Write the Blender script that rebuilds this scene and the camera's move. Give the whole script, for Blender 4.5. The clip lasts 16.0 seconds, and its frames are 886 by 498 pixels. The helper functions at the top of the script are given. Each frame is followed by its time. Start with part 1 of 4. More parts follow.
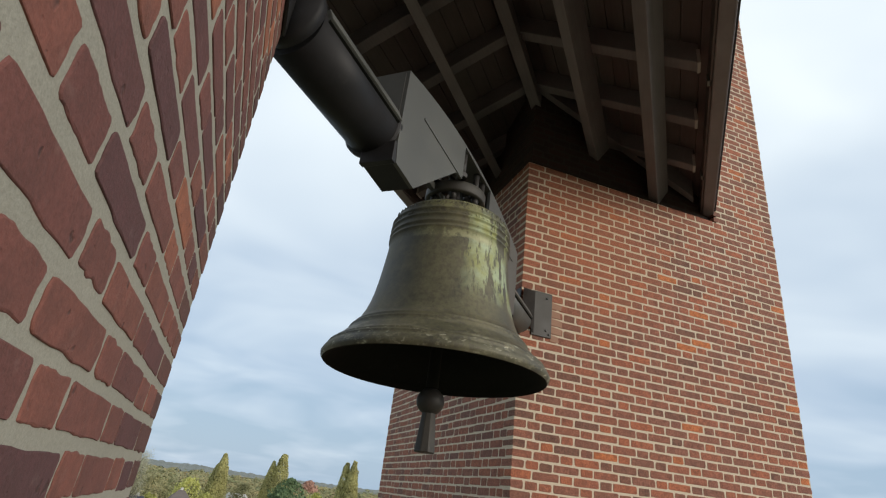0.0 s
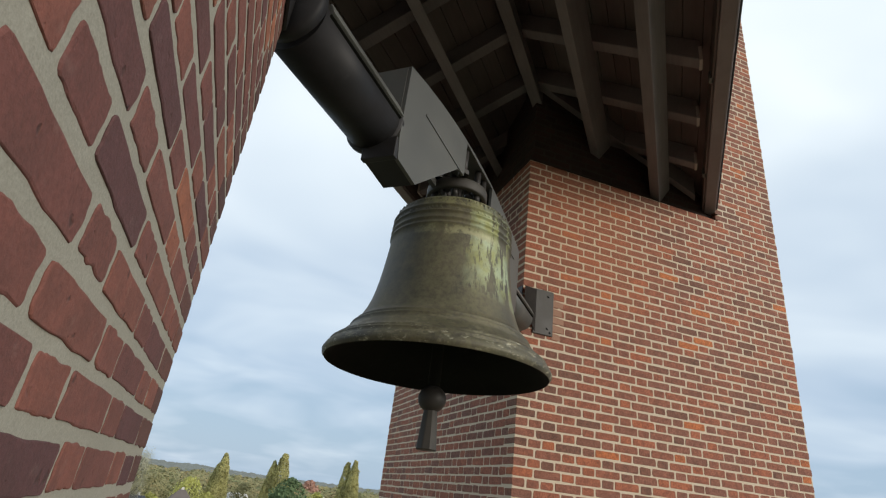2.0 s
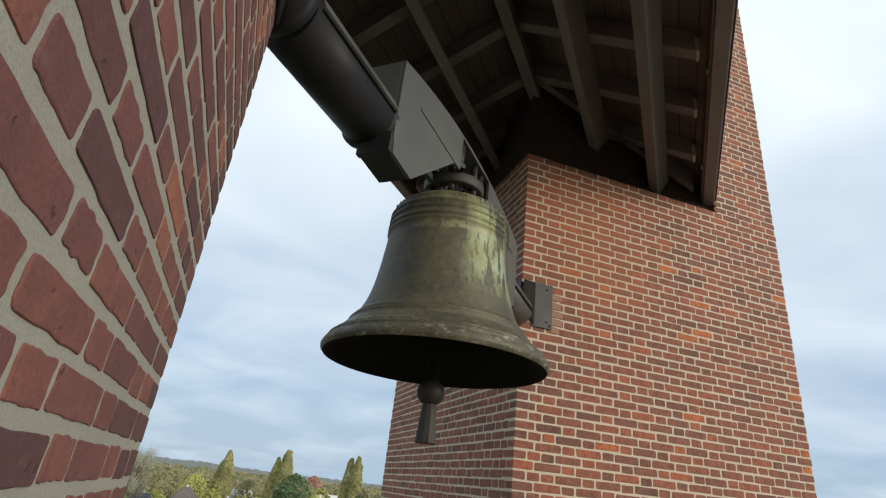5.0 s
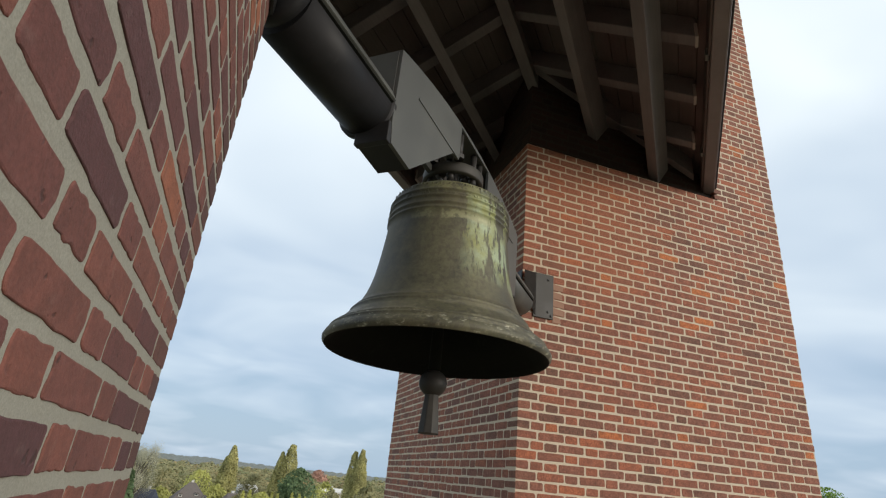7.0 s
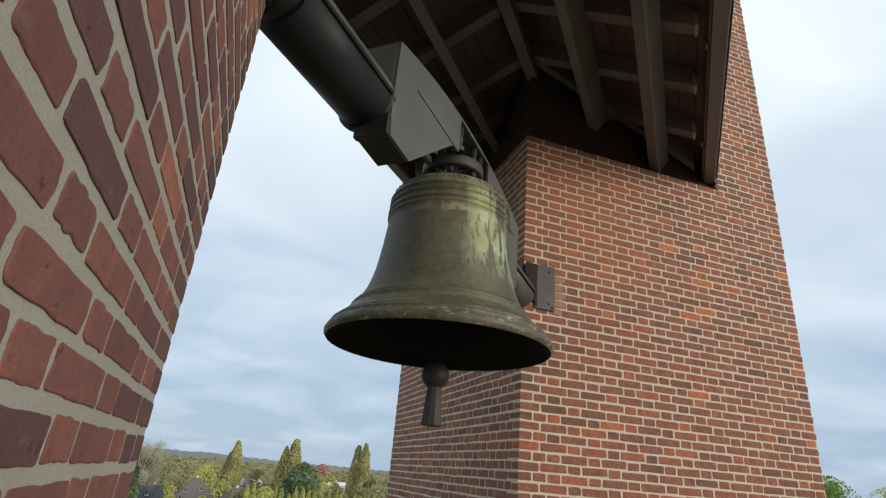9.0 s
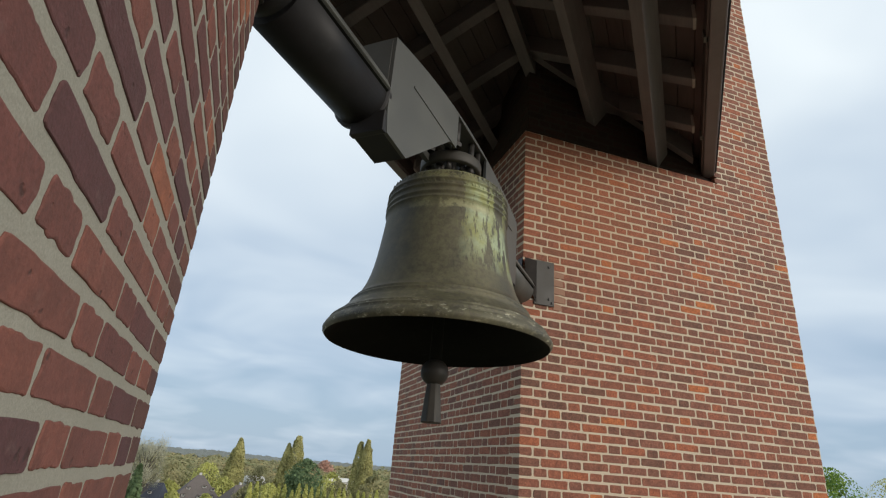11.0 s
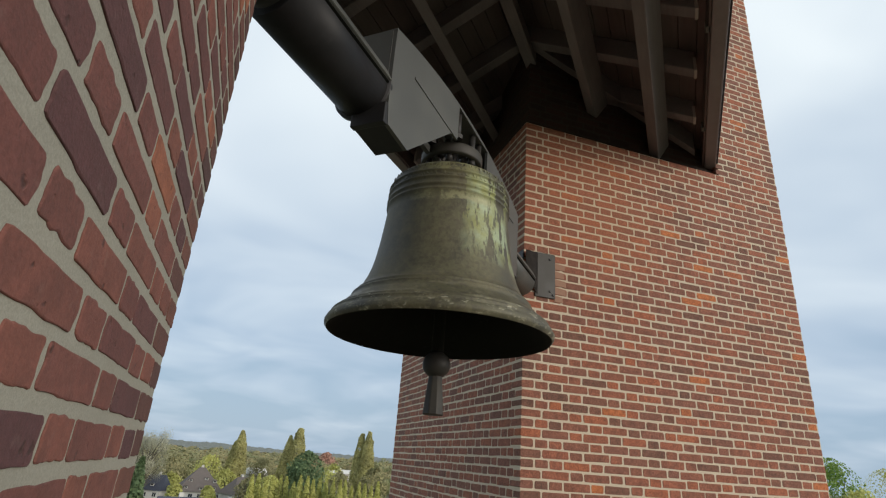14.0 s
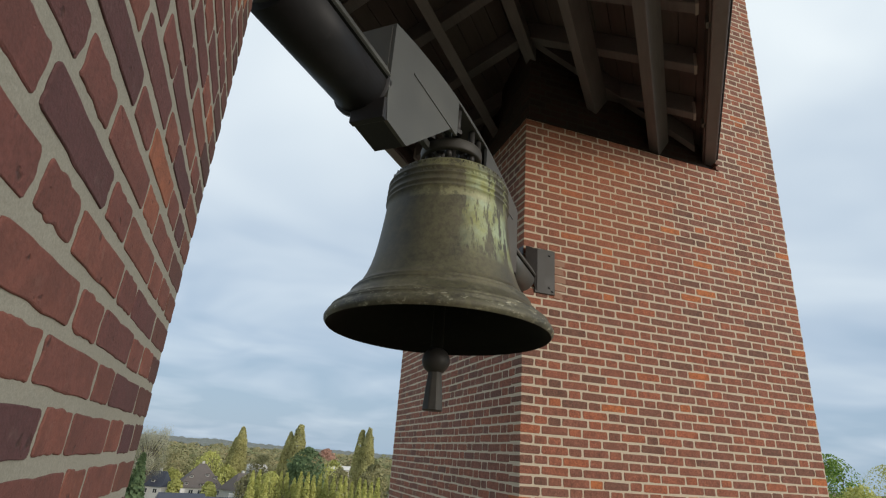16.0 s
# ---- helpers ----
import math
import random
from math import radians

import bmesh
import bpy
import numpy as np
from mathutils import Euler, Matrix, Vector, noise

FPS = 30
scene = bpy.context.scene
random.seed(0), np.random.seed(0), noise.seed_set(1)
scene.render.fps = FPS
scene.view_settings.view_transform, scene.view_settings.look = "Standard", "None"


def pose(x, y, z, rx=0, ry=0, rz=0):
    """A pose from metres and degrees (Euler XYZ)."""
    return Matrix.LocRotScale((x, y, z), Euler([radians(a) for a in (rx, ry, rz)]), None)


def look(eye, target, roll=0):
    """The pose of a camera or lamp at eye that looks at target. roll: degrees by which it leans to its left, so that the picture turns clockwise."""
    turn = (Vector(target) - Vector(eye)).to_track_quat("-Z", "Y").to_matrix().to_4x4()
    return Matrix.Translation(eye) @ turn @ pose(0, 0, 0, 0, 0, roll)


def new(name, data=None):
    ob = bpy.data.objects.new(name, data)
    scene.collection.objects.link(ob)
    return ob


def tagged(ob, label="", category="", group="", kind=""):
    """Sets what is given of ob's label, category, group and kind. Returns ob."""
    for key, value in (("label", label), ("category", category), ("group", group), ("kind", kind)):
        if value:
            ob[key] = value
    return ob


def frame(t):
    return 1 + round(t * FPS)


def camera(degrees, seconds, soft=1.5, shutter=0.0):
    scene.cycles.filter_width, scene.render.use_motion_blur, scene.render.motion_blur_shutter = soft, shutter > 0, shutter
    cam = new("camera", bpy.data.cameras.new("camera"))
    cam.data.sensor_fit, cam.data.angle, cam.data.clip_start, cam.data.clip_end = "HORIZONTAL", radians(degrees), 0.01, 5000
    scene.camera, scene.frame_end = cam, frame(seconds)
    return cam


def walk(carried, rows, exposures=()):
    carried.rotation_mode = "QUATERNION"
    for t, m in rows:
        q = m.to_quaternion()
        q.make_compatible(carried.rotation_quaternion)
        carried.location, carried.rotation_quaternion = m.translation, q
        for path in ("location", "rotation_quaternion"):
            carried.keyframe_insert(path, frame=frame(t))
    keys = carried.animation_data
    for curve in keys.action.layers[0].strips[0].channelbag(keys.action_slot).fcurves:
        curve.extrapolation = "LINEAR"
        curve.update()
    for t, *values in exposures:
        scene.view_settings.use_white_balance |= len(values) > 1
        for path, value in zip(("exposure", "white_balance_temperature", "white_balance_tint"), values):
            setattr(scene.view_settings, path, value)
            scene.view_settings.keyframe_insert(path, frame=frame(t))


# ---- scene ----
cam = camera(78.6, 16.0, soft=1.2)
PATH = [
    (0, (-0.0378, -0.0332, 0.0161), (0.5123, 1.7002, 0.8485), 7.32),
    (0.5, (-0.0364, -0.0342, 0.0163), (0.5147, 1.6988, 0.8488), 7.30),
    (1, (-0.0353, -0.0270, 0.0129), (0.5151, 1.7068, 0.8440), 7.33),
    (1.5, (-0.0368, -0.0293, 0.0141), (0.5133, 1.7047, 0.8451), 7.31),
    (2, (-0.0371, -0.0188, 0.0078), (0.5115, 1.7158, 0.8387), 7.31),
    (2.5, (-0.0356, -0.0157, 0.0043), (0.5142, 1.7199, 0.8323), 7.23),
    (3, (-0.0271, -0.0222, 0.0021), (0.5229, 1.7138, 0.8291), 7.17),
    (3.5, (-0.0303, -0.0322, 0.0144), (0.5200, 1.7053, 0.8379), 7.08),
    (4, (-0.0224, -0.0346, 0.0114), (0.5266, 1.7035, 0.8345), 6.96),
    (6.5, (-0.0172, -0.0120, -0.0047), (0.5363, 1.7370, 0.7917), 6.05),
    (7, (-0.0135, -0.0149, -0.0050), (0.5406, 1.7360, 0.7870), 5.79),
    (7.5, (-0.0144, -0.0111, -0.0060), (0.5414, 1.7419, 0.7802), 5.60),
    (8, (-0.0122, -0.0147, -0.0081), (0.5439, 1.7409, 0.7719), 5.43),
    (8.5, (-0.0125, -0.0120, -0.0102), (0.5436, 1.7460, 0.7646), 5.32),
    (9, (-0.0123, -0.0109, -0.0107), (0.5441, 1.7488, 0.7601), 5.15),
    (11.5, (-0.0010, -0.0087, -0.0019), (0.5590, 1.7576, 0.7509), 4.50),
    (12, (-0.0044, -0.0062, -0.0019), (0.5569, 1.7615, 0.7466), 4.43),
    (12.5, (-0.0033, -0.0074, -0.0017), (0.5581, 1.7623, 0.7419), 4.47),
    (13, (-0.0067, -0.0023, -0.0010), (0.5555, 1.7688, 0.7386), 4.45),
    (13.5, (-0.0061, -0.0034, -0.0019), (0.5562, 1.7695, 0.7333), 4.49),
    (14, (-0.0058, -0.0025, -0.0027), (0.5573, 1.7717, 0.7289), 4.40),
    (14.5, (-0.0053, -0.0029, -0.0043), (0.5580, 1.7722, 0.7249), 4.41),
    (15, (-0.0054, -0.0001, -0.0051), (0.5589, 1.7756, 0.7218), 4.39),
    (15.5, (-0.0052, -0.0002, -0.0054), (0.5592, 1.7769, 0.7182), 4.40),
    (16, (-0.0023, -0.0016, -0.0054), (0.5630, 1.7765, 0.7150), 4.38),
]
walk(cam, [(t, look(eye, target, roll)) for t, eye, target, roll in PATH], [(0, 0.26), (1.5, 0.27), (3, 0.32), (7, 0.29), (9, 0.27), (12, 0.17), (13, 0.22), (14, 0.16), (15, 0.24), (16, 0.13)])

# ---- sky and sun ----
SUN_AZ, SUN_EL = 140.0, 16.0  # degrees, azimuth clockwise from +y
world = bpy.data.worlds.new("overcast_sky")
scene.world = world
world.use_nodes = True
wn, wl = world.node_tree.nodes, world.node_tree.links
wn.clear()
sky = wn.new("ShaderNodeTexSky")
sky.sky_type = "NISHITA"
sky.sun_disc = False
sky.sun_elevation, sky.sun_rotation = radians(SUN_EL), radians(SUN_AZ)
sky_dim = wn.new("ShaderNodeVectorMath")
sky_dim.operation = "SCALE"
sky_dim.inputs["Scale"].default_value = 0.10
wl.new(sky.outputs["Color"], sky_dim.inputs[0])
wc = wn.new("ShaderNodeTexCoord")
sep = wn.new("ShaderNodeSeparateXYZ")
wl.new(wc.outputs["Generated"], sep.inputs[0])


def wmath(op, a, b):
    m = wn.new("ShaderNodeMath")
    m.operation = op
    for k, v in ((0, a), (1, b)):
        if isinstance(v, (int, float)):
            m.inputs[k].default_value = v
        else:
            wl.new(v, m.inputs[k])
    return m.outputs[0]


lift = wmath("ADD", wmath("MAXIMUM", sep.outputs["Z"], 0.0), 0.18)
comb = wn.new("ShaderNodeCombineXYZ")
wl.new(wmath("DIVIDE", sep.outputs["X"], lift), comb.inputs["X"])
wl.new(wmath("DIVIDE", sep.outputs["Y"], lift), comb.inputs["Y"])
cloud = wn.new("ShaderNodeTexNoise")
cloud.inputs["Scale"].default_value = 1.3
cloud.inputs["Detail"].default_value = 3.2
cloud.inputs["Roughness"].default_value = 0.52
cloud.inputs["Distortion"].default_value = 0.4
wl.new(comb.outputs[0], cloud.inputs["Vector"])
ramp = wn.new("ShaderNodeValToRGB")
ramp.color_ramp.elements[0].position, ramp.color_ramp.elements[0].color = 0.36, (0.39, 0.485, 0.60, 1)
_low = ramp.color_ramp.elements.new(0.27)
_low.color = (0.31, 0.415, 0.535, 1)
ramp.color_ramp.elements[-1].position, ramp.color_ramp.elements[-1].color = 0.70, (0.77, 0.835, 0.865, 1)
# the cloud sheet brightens overhead
soft_cloud = wmath("ADD", wmath("MULTIPLY", cloud.outputs["Fac"], 0.56), 0.223)
wl.new(wmath("ADD", soft_cloud, wmath("MULTIPLY", wmath("SUBTRACT", sep.outputs["Z"], 0.42), 0.54)), ramp.inputs["Fac"])
wmix = wn.new("ShaderNodeMix")
wmix.data_type = "RGBA"
wmix.inputs["Factor"].default_value = 0.90
wl.new(sky_dim.outputs[0], wmix.inputs["A"])
wl.new(ramp.outputs["Color"], wmix.inputs["B"])
bg = wn.new("ShaderNodeBackground")
bg.inputs["Strength"].default_value = 1.12
wl.new(wmix.outputs["Result"], bg.inputs["Color"])
wout = wn.new("ShaderNodeOutputWorld")
wl.new(bg.outputs[0], wout.inputs["Surface"])

sun_data = bpy.data.lights.new("sun", "SUN")
sun_data.energy, sun_data.angle, sun_data.color = 1.9, radians(28), (1.0, 0.90, 0.77)
sun = new("sun", sun_data)
_a, _e = radians(SUN_AZ), radians(SUN_EL)
sun.matrix_world = look((30 * math.sin(_a), 30 * math.cos(_a), 30), (30 * math.sin(_a) - math.sin(_a) * math.cos(_e), 30 * math.cos(_a) - math.cos(_a) * math.cos(_e), 30 - math.sin(_e)))


# ---- materials ----
class Mat:
    """A small builder of node materials."""

    def __init__(self, name, rough=0.7, metal=0.0):
        self.m = bpy.data.materials.new(name)
        self.m.use_nodes = True
        self.n, self.l = self.m.node_tree.nodes, self.m.node_tree.links
        self.b = self.n["Principled BSDF"]
        self.b.inputs["Roughness"].default_value = rough
        self.b.inputs["Metallic"].default_value = metal
        self.co = self.n.new("ShaderNodeTexCoord").outputs["Object"]

    def node(self, kind, **ins):
        nd = self.n.new(kind)
        for k, v in ins.items():
            self.put(nd.inputs[k.replace("_", " ")], v)
        return nd

    def put(self, sock, v):
        if isinstance(v, bpy.types.NodeSocket):
            self.l.new(v, sock)
        else:
            sock.default_value = v

    def noise(self, scale, detail=4.0, rough=0.55, vec=None, stretch=None):
        vec = vec or self.co
        if stretch:
            mp = self.node("ShaderNodeMapping")
            mp.inputs["Scale"].default_value = stretch
            self.l.new(vec, mp.inputs["Vector"])
            vec = mp.outputs[0]
        return self.node("ShaderNodeTexNoise", Vector=vec, Scale=scale, Detail=detail, Roughness=rough).outputs["Fac"]

    def ramp(self, fac, *stops, constant=False):
        nd = self.n.new("ShaderNodeValToRGB")
        nd.color_ramp.interpolation = "CONSTANT" if constant else "LINEAR"
        els = nd.color_ramp.elements
        while len(els) < len(stops):
            els.new(0.5)
        for el, (p, c) in zip(els, stops):
            el.position, el.color = p, (*((c,) * 3 if isinstance(c, (int, float)) else c), 1)
        self.l.new(fac, nd.inputs["Fac"])
        return nd.outputs["Color"]

    def mix(self, fac, a, b, how="MIX"):
        nd = self.n.new("ShaderNodeMix")
        nd.data_type, nd.blend_type = "RGBA", how
        for key, v in (("Factor", fac), ("A", a), ("B", b)):
            self.put(nd.inputs[key], (*v, 1) if isinstance(v, tuple) and len(v) == 3 else v)
        return nd.outputs["Result"]

    def math(self, op, a, b=0.0, clamp=False):
        nd = self.n.new("ShaderNodeMath")
        nd.operation, nd.use_clamp = op, clamp
        self.put(nd.inputs[0], a), self.put(nd.inputs[1], b)
        return nd.outputs[0]

    def bump(self, height, strength=0.3, distance=0.004):
        nd = self.node("ShaderNodeBump", Height=height, Strength=strength, Distance=distance)
        self.l.new(nd.outputs[0], self.b.inputs["Normal"])

    def color(self, c):
        self.put(self.b.inputs["Base Color"], c)
        return self.m


def brick_mat(name, palette, random_of, grain, blots=14.0, deep=0.6, sandy=0.9):
    """Fired clay: one colour a brick, mottled, with a sandy grain. random_of: object or island."""
    k = Mat(name, 0.88)
    if random_of == "object":
        rnd = k.node("ShaderNodeObjectInfo").outputs["Random"]
        vec = k.node("ShaderNodeVectorMath", )
        vec.operation = "ADD"
        k.l.new(k.co, vec.inputs[0])
        sp = k.node("ShaderNodeCombineXYZ", X=k.math("MULTIPLY", rnd, 37.0), Y=k.math("MULTIPLY", rnd, 91.0))
        k.l.new(sp.outputs[0], vec.inputs[1])
        vec = vec.outputs[0]
    else:
        rnd = k.node("ShaderNodeNewGeometry").outputs["Random Per Island"]
        vec = k.co
    base = k.ramp(rnd, *palette)
    blot = k.noise(blots, 4.0, 0.62, vec)
    c = k.mix(k.ramp(blot, (0.38, 0.0), (0.68, deep)), base, k.mix(0.5, base, (0.05, 0.025, 0.022)))
    fine = k.noise(grain, 5.0, 0.7, vec)
    c = k.mix(sandy, c, k.ramp(fine, (0.30, 0.42), (0.70, 1.42)), "MULTIPLY")
    bloom = k.noise(30.0, 4.0, 0.6, vec)
    c = k.mix(k.ramp(bloom, (0.62, 0.0), (0.80, 0.22)), c, k.mix(0.6, base, (0.42, 0.33, 0.28)) if palette is not DARK else base)
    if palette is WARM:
        c = k.mix(k.math("MULTIPLY", red_tint(k), 0.48), c, k.mix(0.9, (0.40, 0.135, 0.066), k.ramp(fine, (0.28, 0.55), (0.72, 1.3)), "MULTIPLY"))
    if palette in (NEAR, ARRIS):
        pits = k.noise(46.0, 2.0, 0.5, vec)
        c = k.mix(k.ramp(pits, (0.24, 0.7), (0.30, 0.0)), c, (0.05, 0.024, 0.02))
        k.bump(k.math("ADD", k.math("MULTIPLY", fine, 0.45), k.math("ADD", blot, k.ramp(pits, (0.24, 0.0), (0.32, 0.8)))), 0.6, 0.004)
    else:
        k.bump(k.math("ADD", fine, blot), 0.8, 0.0045)
    return k.color(c)


def red_tint(k):
    """An uneven red tint on the tower, high up beside the bell."""
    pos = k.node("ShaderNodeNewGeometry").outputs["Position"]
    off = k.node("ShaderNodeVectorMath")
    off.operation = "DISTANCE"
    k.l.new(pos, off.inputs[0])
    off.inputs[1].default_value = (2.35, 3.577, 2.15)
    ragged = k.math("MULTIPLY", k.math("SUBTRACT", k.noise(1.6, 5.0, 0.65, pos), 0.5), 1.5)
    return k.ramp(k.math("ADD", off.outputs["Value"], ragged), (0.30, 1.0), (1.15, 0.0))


# Very dark palette: the darkness under the roof is put into the colour.
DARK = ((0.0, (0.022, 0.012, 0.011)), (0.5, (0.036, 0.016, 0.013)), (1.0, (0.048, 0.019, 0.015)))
WARM = ((0.0, (0.190, 0.090, 0.062)), (0.25, (0.265, 0.108, 0.072)), (0.48, (0.34, 0.118, 0.068)), (0.72, (0.26, 0.110, 0.076)), (0.88, (0.36, 0.122, 0.069)), (0.965, (0.40, 0.128, 0.064)), (0.985, (0.50, 0.155, 0.056)), (1.0, (0.56, 0.18, 0.06)))
BROWN = ((0.0, (0.185, 0.086, 0.064)), (0.3, (0.25, 0.106, 0.073)), (0.6, (0.30, 0.112, 0.072)), (1.0, (0.34, 0.120, 0.070)))
NEAR = ((0.0, (0.089, 0.038, 0.041)), (0.2, (0.137, 0.051, 0.046)), (0.45, (0.209, 0.075, 0.055)), (0.65, (0.150, 0.056, 0.047)), (0.85, (0.268, 0.096, 0.059)), (0.95, (0.291, 0.104, 0.059)), (1.0, (0.328, 0.118, 0.062)))
# darker tones for the pier's corner bricks
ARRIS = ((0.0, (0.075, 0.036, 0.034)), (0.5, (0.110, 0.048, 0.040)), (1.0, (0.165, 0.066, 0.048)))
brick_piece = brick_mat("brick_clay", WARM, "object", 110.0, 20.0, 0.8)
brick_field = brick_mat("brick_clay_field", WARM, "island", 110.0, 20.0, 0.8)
brick_side = brick_mat("brick_clay_side", BROWN, "object", 110.0, 20.0, 0.8)
brick_side_field = brick_mat("brick_clay_side_field", BROWN, "island", 110.0, 20.0, 0.8)
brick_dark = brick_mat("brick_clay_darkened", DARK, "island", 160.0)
brick_arris = brick_mat("brick_clay_corner", ARRIS, "object", 170.0, 17.0, 0.75, 0.42)
brick_near = brick_mat("brick_clay_rough", NEAR, "object", 170.0, 17.0, 0.75, 0.42)


def mortar_mat(name, a, b, tinted=False):
    k = Mat(name, 0.95)
    big, fine = k.noise(5.0, 6.0, 0.65), k.noise(330.0, 4.0, 0.7)
    c = k.mix(big, a, b)
    c = k.mix(0.6, c, k.ramp(fine, (0.3, 0.68), (0.7, 1.2)), "MULTIPLY")
    if tinted:
        c = k.mix(k.math("MULTIPLY", red_tint(k), 0.36), c, (0.50, 0.34, 0.195))
    k.bump(k.math("ADD", k.math("MULTIPLY", fine, 0.5), k.noise(45.0, 3.0)), 0.4, 0.004)
    return k.color(c)


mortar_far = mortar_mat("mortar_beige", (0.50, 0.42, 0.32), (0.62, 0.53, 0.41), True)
mortar_pink = mortar_mat("mortar_reddish", (0.29, 0.155, 0.105), (0.37, 0.225, 0.16))
mortar_dark = mortar_mat("mortar_dark_brown", (0.035, 0.028, 0.024), (0.05, 0.04, 0.034))
mortar_near = mortar_mat("mortar_grey", (0.235, 0.23, 0.192), (0.335, 0.322, 0.27))


def courses_mat():
    """Brickwork out of the camera's sight, down the shafts and up their tops."""
    k = Mat("brick_courses", 0.9)
    sp = k.node("ShaderNodeSeparateXYZ", Vector=k.co)
    vec = k.node("ShaderNodeCombineXYZ", X=k.math("ADD", sp.outputs["X"], sp.outputs["Y"]), Y=sp.outputs["Z"])
    br = k.node("ShaderNodeTexBrick", Vector=vec.outputs[0], Color1=(0.30, 0.112, 0.072, 1), Color2=(0.21, 0.088, 0.064, 1), Mortar=(0.52, 0.43, 0.31, 1), Scale=1.0)
    br.inputs["Brick Width"].default_value, br.inputs["Row Height"].default_value, br.inputs["Mortar Size"].default_value = 0.222, 0.0667, 0.007
    c = k.mix(0.6, br.outputs["Color"], k.ramp(k.noise(14.0, 5.0, 0.65), (0.3, 0.6), (0.7, 1.3)), "MULTIPLY")
    k.bump(k.noise(110.0, 4.0), 0.5, 0.004)
    return k.color(c)


brick_courses = courses_mat()


def wood_mat(name, a, b):
    k = Mat(name, 0.75)
    g = k.noise(6.0, 6.0, 0.65, stretch=(0.6, 9.0, 9.0))
    c = k.mix(g, a, b)
    c = k.mix(0.5, c, k.ramp(k.noise(1.7, 4.0), (0.3, 0.55), (0.7, 1.3)), "MULTIPLY")
    k.bump(g, 0.4, 0.003)
    return k.color(c)


wood_beam = wood_mat("wood_stained", (0.106, 0.090, 0.095), (0.172, 0.146, 0.149))
wood_end = wood_mat("wood_pale_cap", (0.24, 0.205, 0.195), (0.34, 0.29, 0.27))
wood_board = wood_mat("wood_boards", (0.062, 0.045, 0.044), (0.112, 0.079, 0.074))


def paint_mat(name, a, b, rough, shine=0.5):
    k = Mat(name, rough)
    k.b.inputs["Specular IOR Level"].default_value = shine
    big = k.noise(3.5, 6.0, 0.65)
    c = k.mix(k.ramp(big, (0.35, 0.0), (0.65, 1.0)), a, b)
    dust = k.noise(28.0, 5.0, 0.7)
    c = k.mix(k.ramp(dust, (0.60, 0.0), (0.85, 0.30)), c, k.mix(0.25, a, (0.2, 0.2, 0.19)))
    k.put(k.b.inputs["Roughness"], k.ramp(big, (0.3, rough - 0.1), (0.7, rough + 0.12)))
    k.bump(dust, 0.12, 0.002)
    return k.color(c)


steel_paint = paint_mat("steel_grey_paint", (0.062, 0.064, 0.061), (0.090, 0.092, 0.085), 0.5)
steel_dark = paint_mat("steel_black_paint", (0.014, 0.014, 0.015), (0.024, 0.023, 0.024), 0.45, 0.28)
tube_paint = paint_mat("tube_black_paint", (0.010, 0.010, 0.011), (0.020, 0.0195, 0.021), 0.55, 0.2)
# near-black paint where deep shade lies: bell inside, clapper rod, rail gap
shade_black = paint_mat("shade_black", (0.005, 0.0055, 0.005), (0.010, 0.011, 0.009), 0.8, 0.1)
iron = paint_mat("iron_forged", (0.020, 0.019, 0.018), (0.036, 0.033, 0.030), 0.5, 0.3)
gutter_paint = paint_mat("gutter_brown_paint", (0.125, 0.103, 0.109), (0.175, 0.146, 0.152), 0.45)
rust_dark = paint_mat("rust_dark_paint", (0.020, 0.016, 0.014), (0.052, 0.040, 0.033), 0.65, 0.25)
bracket_paint = paint_mat("bracket_worn_paint", (0.024, 0.022, 0.019), (0.058, 0.053, 0.045), 0.55, 0.35)


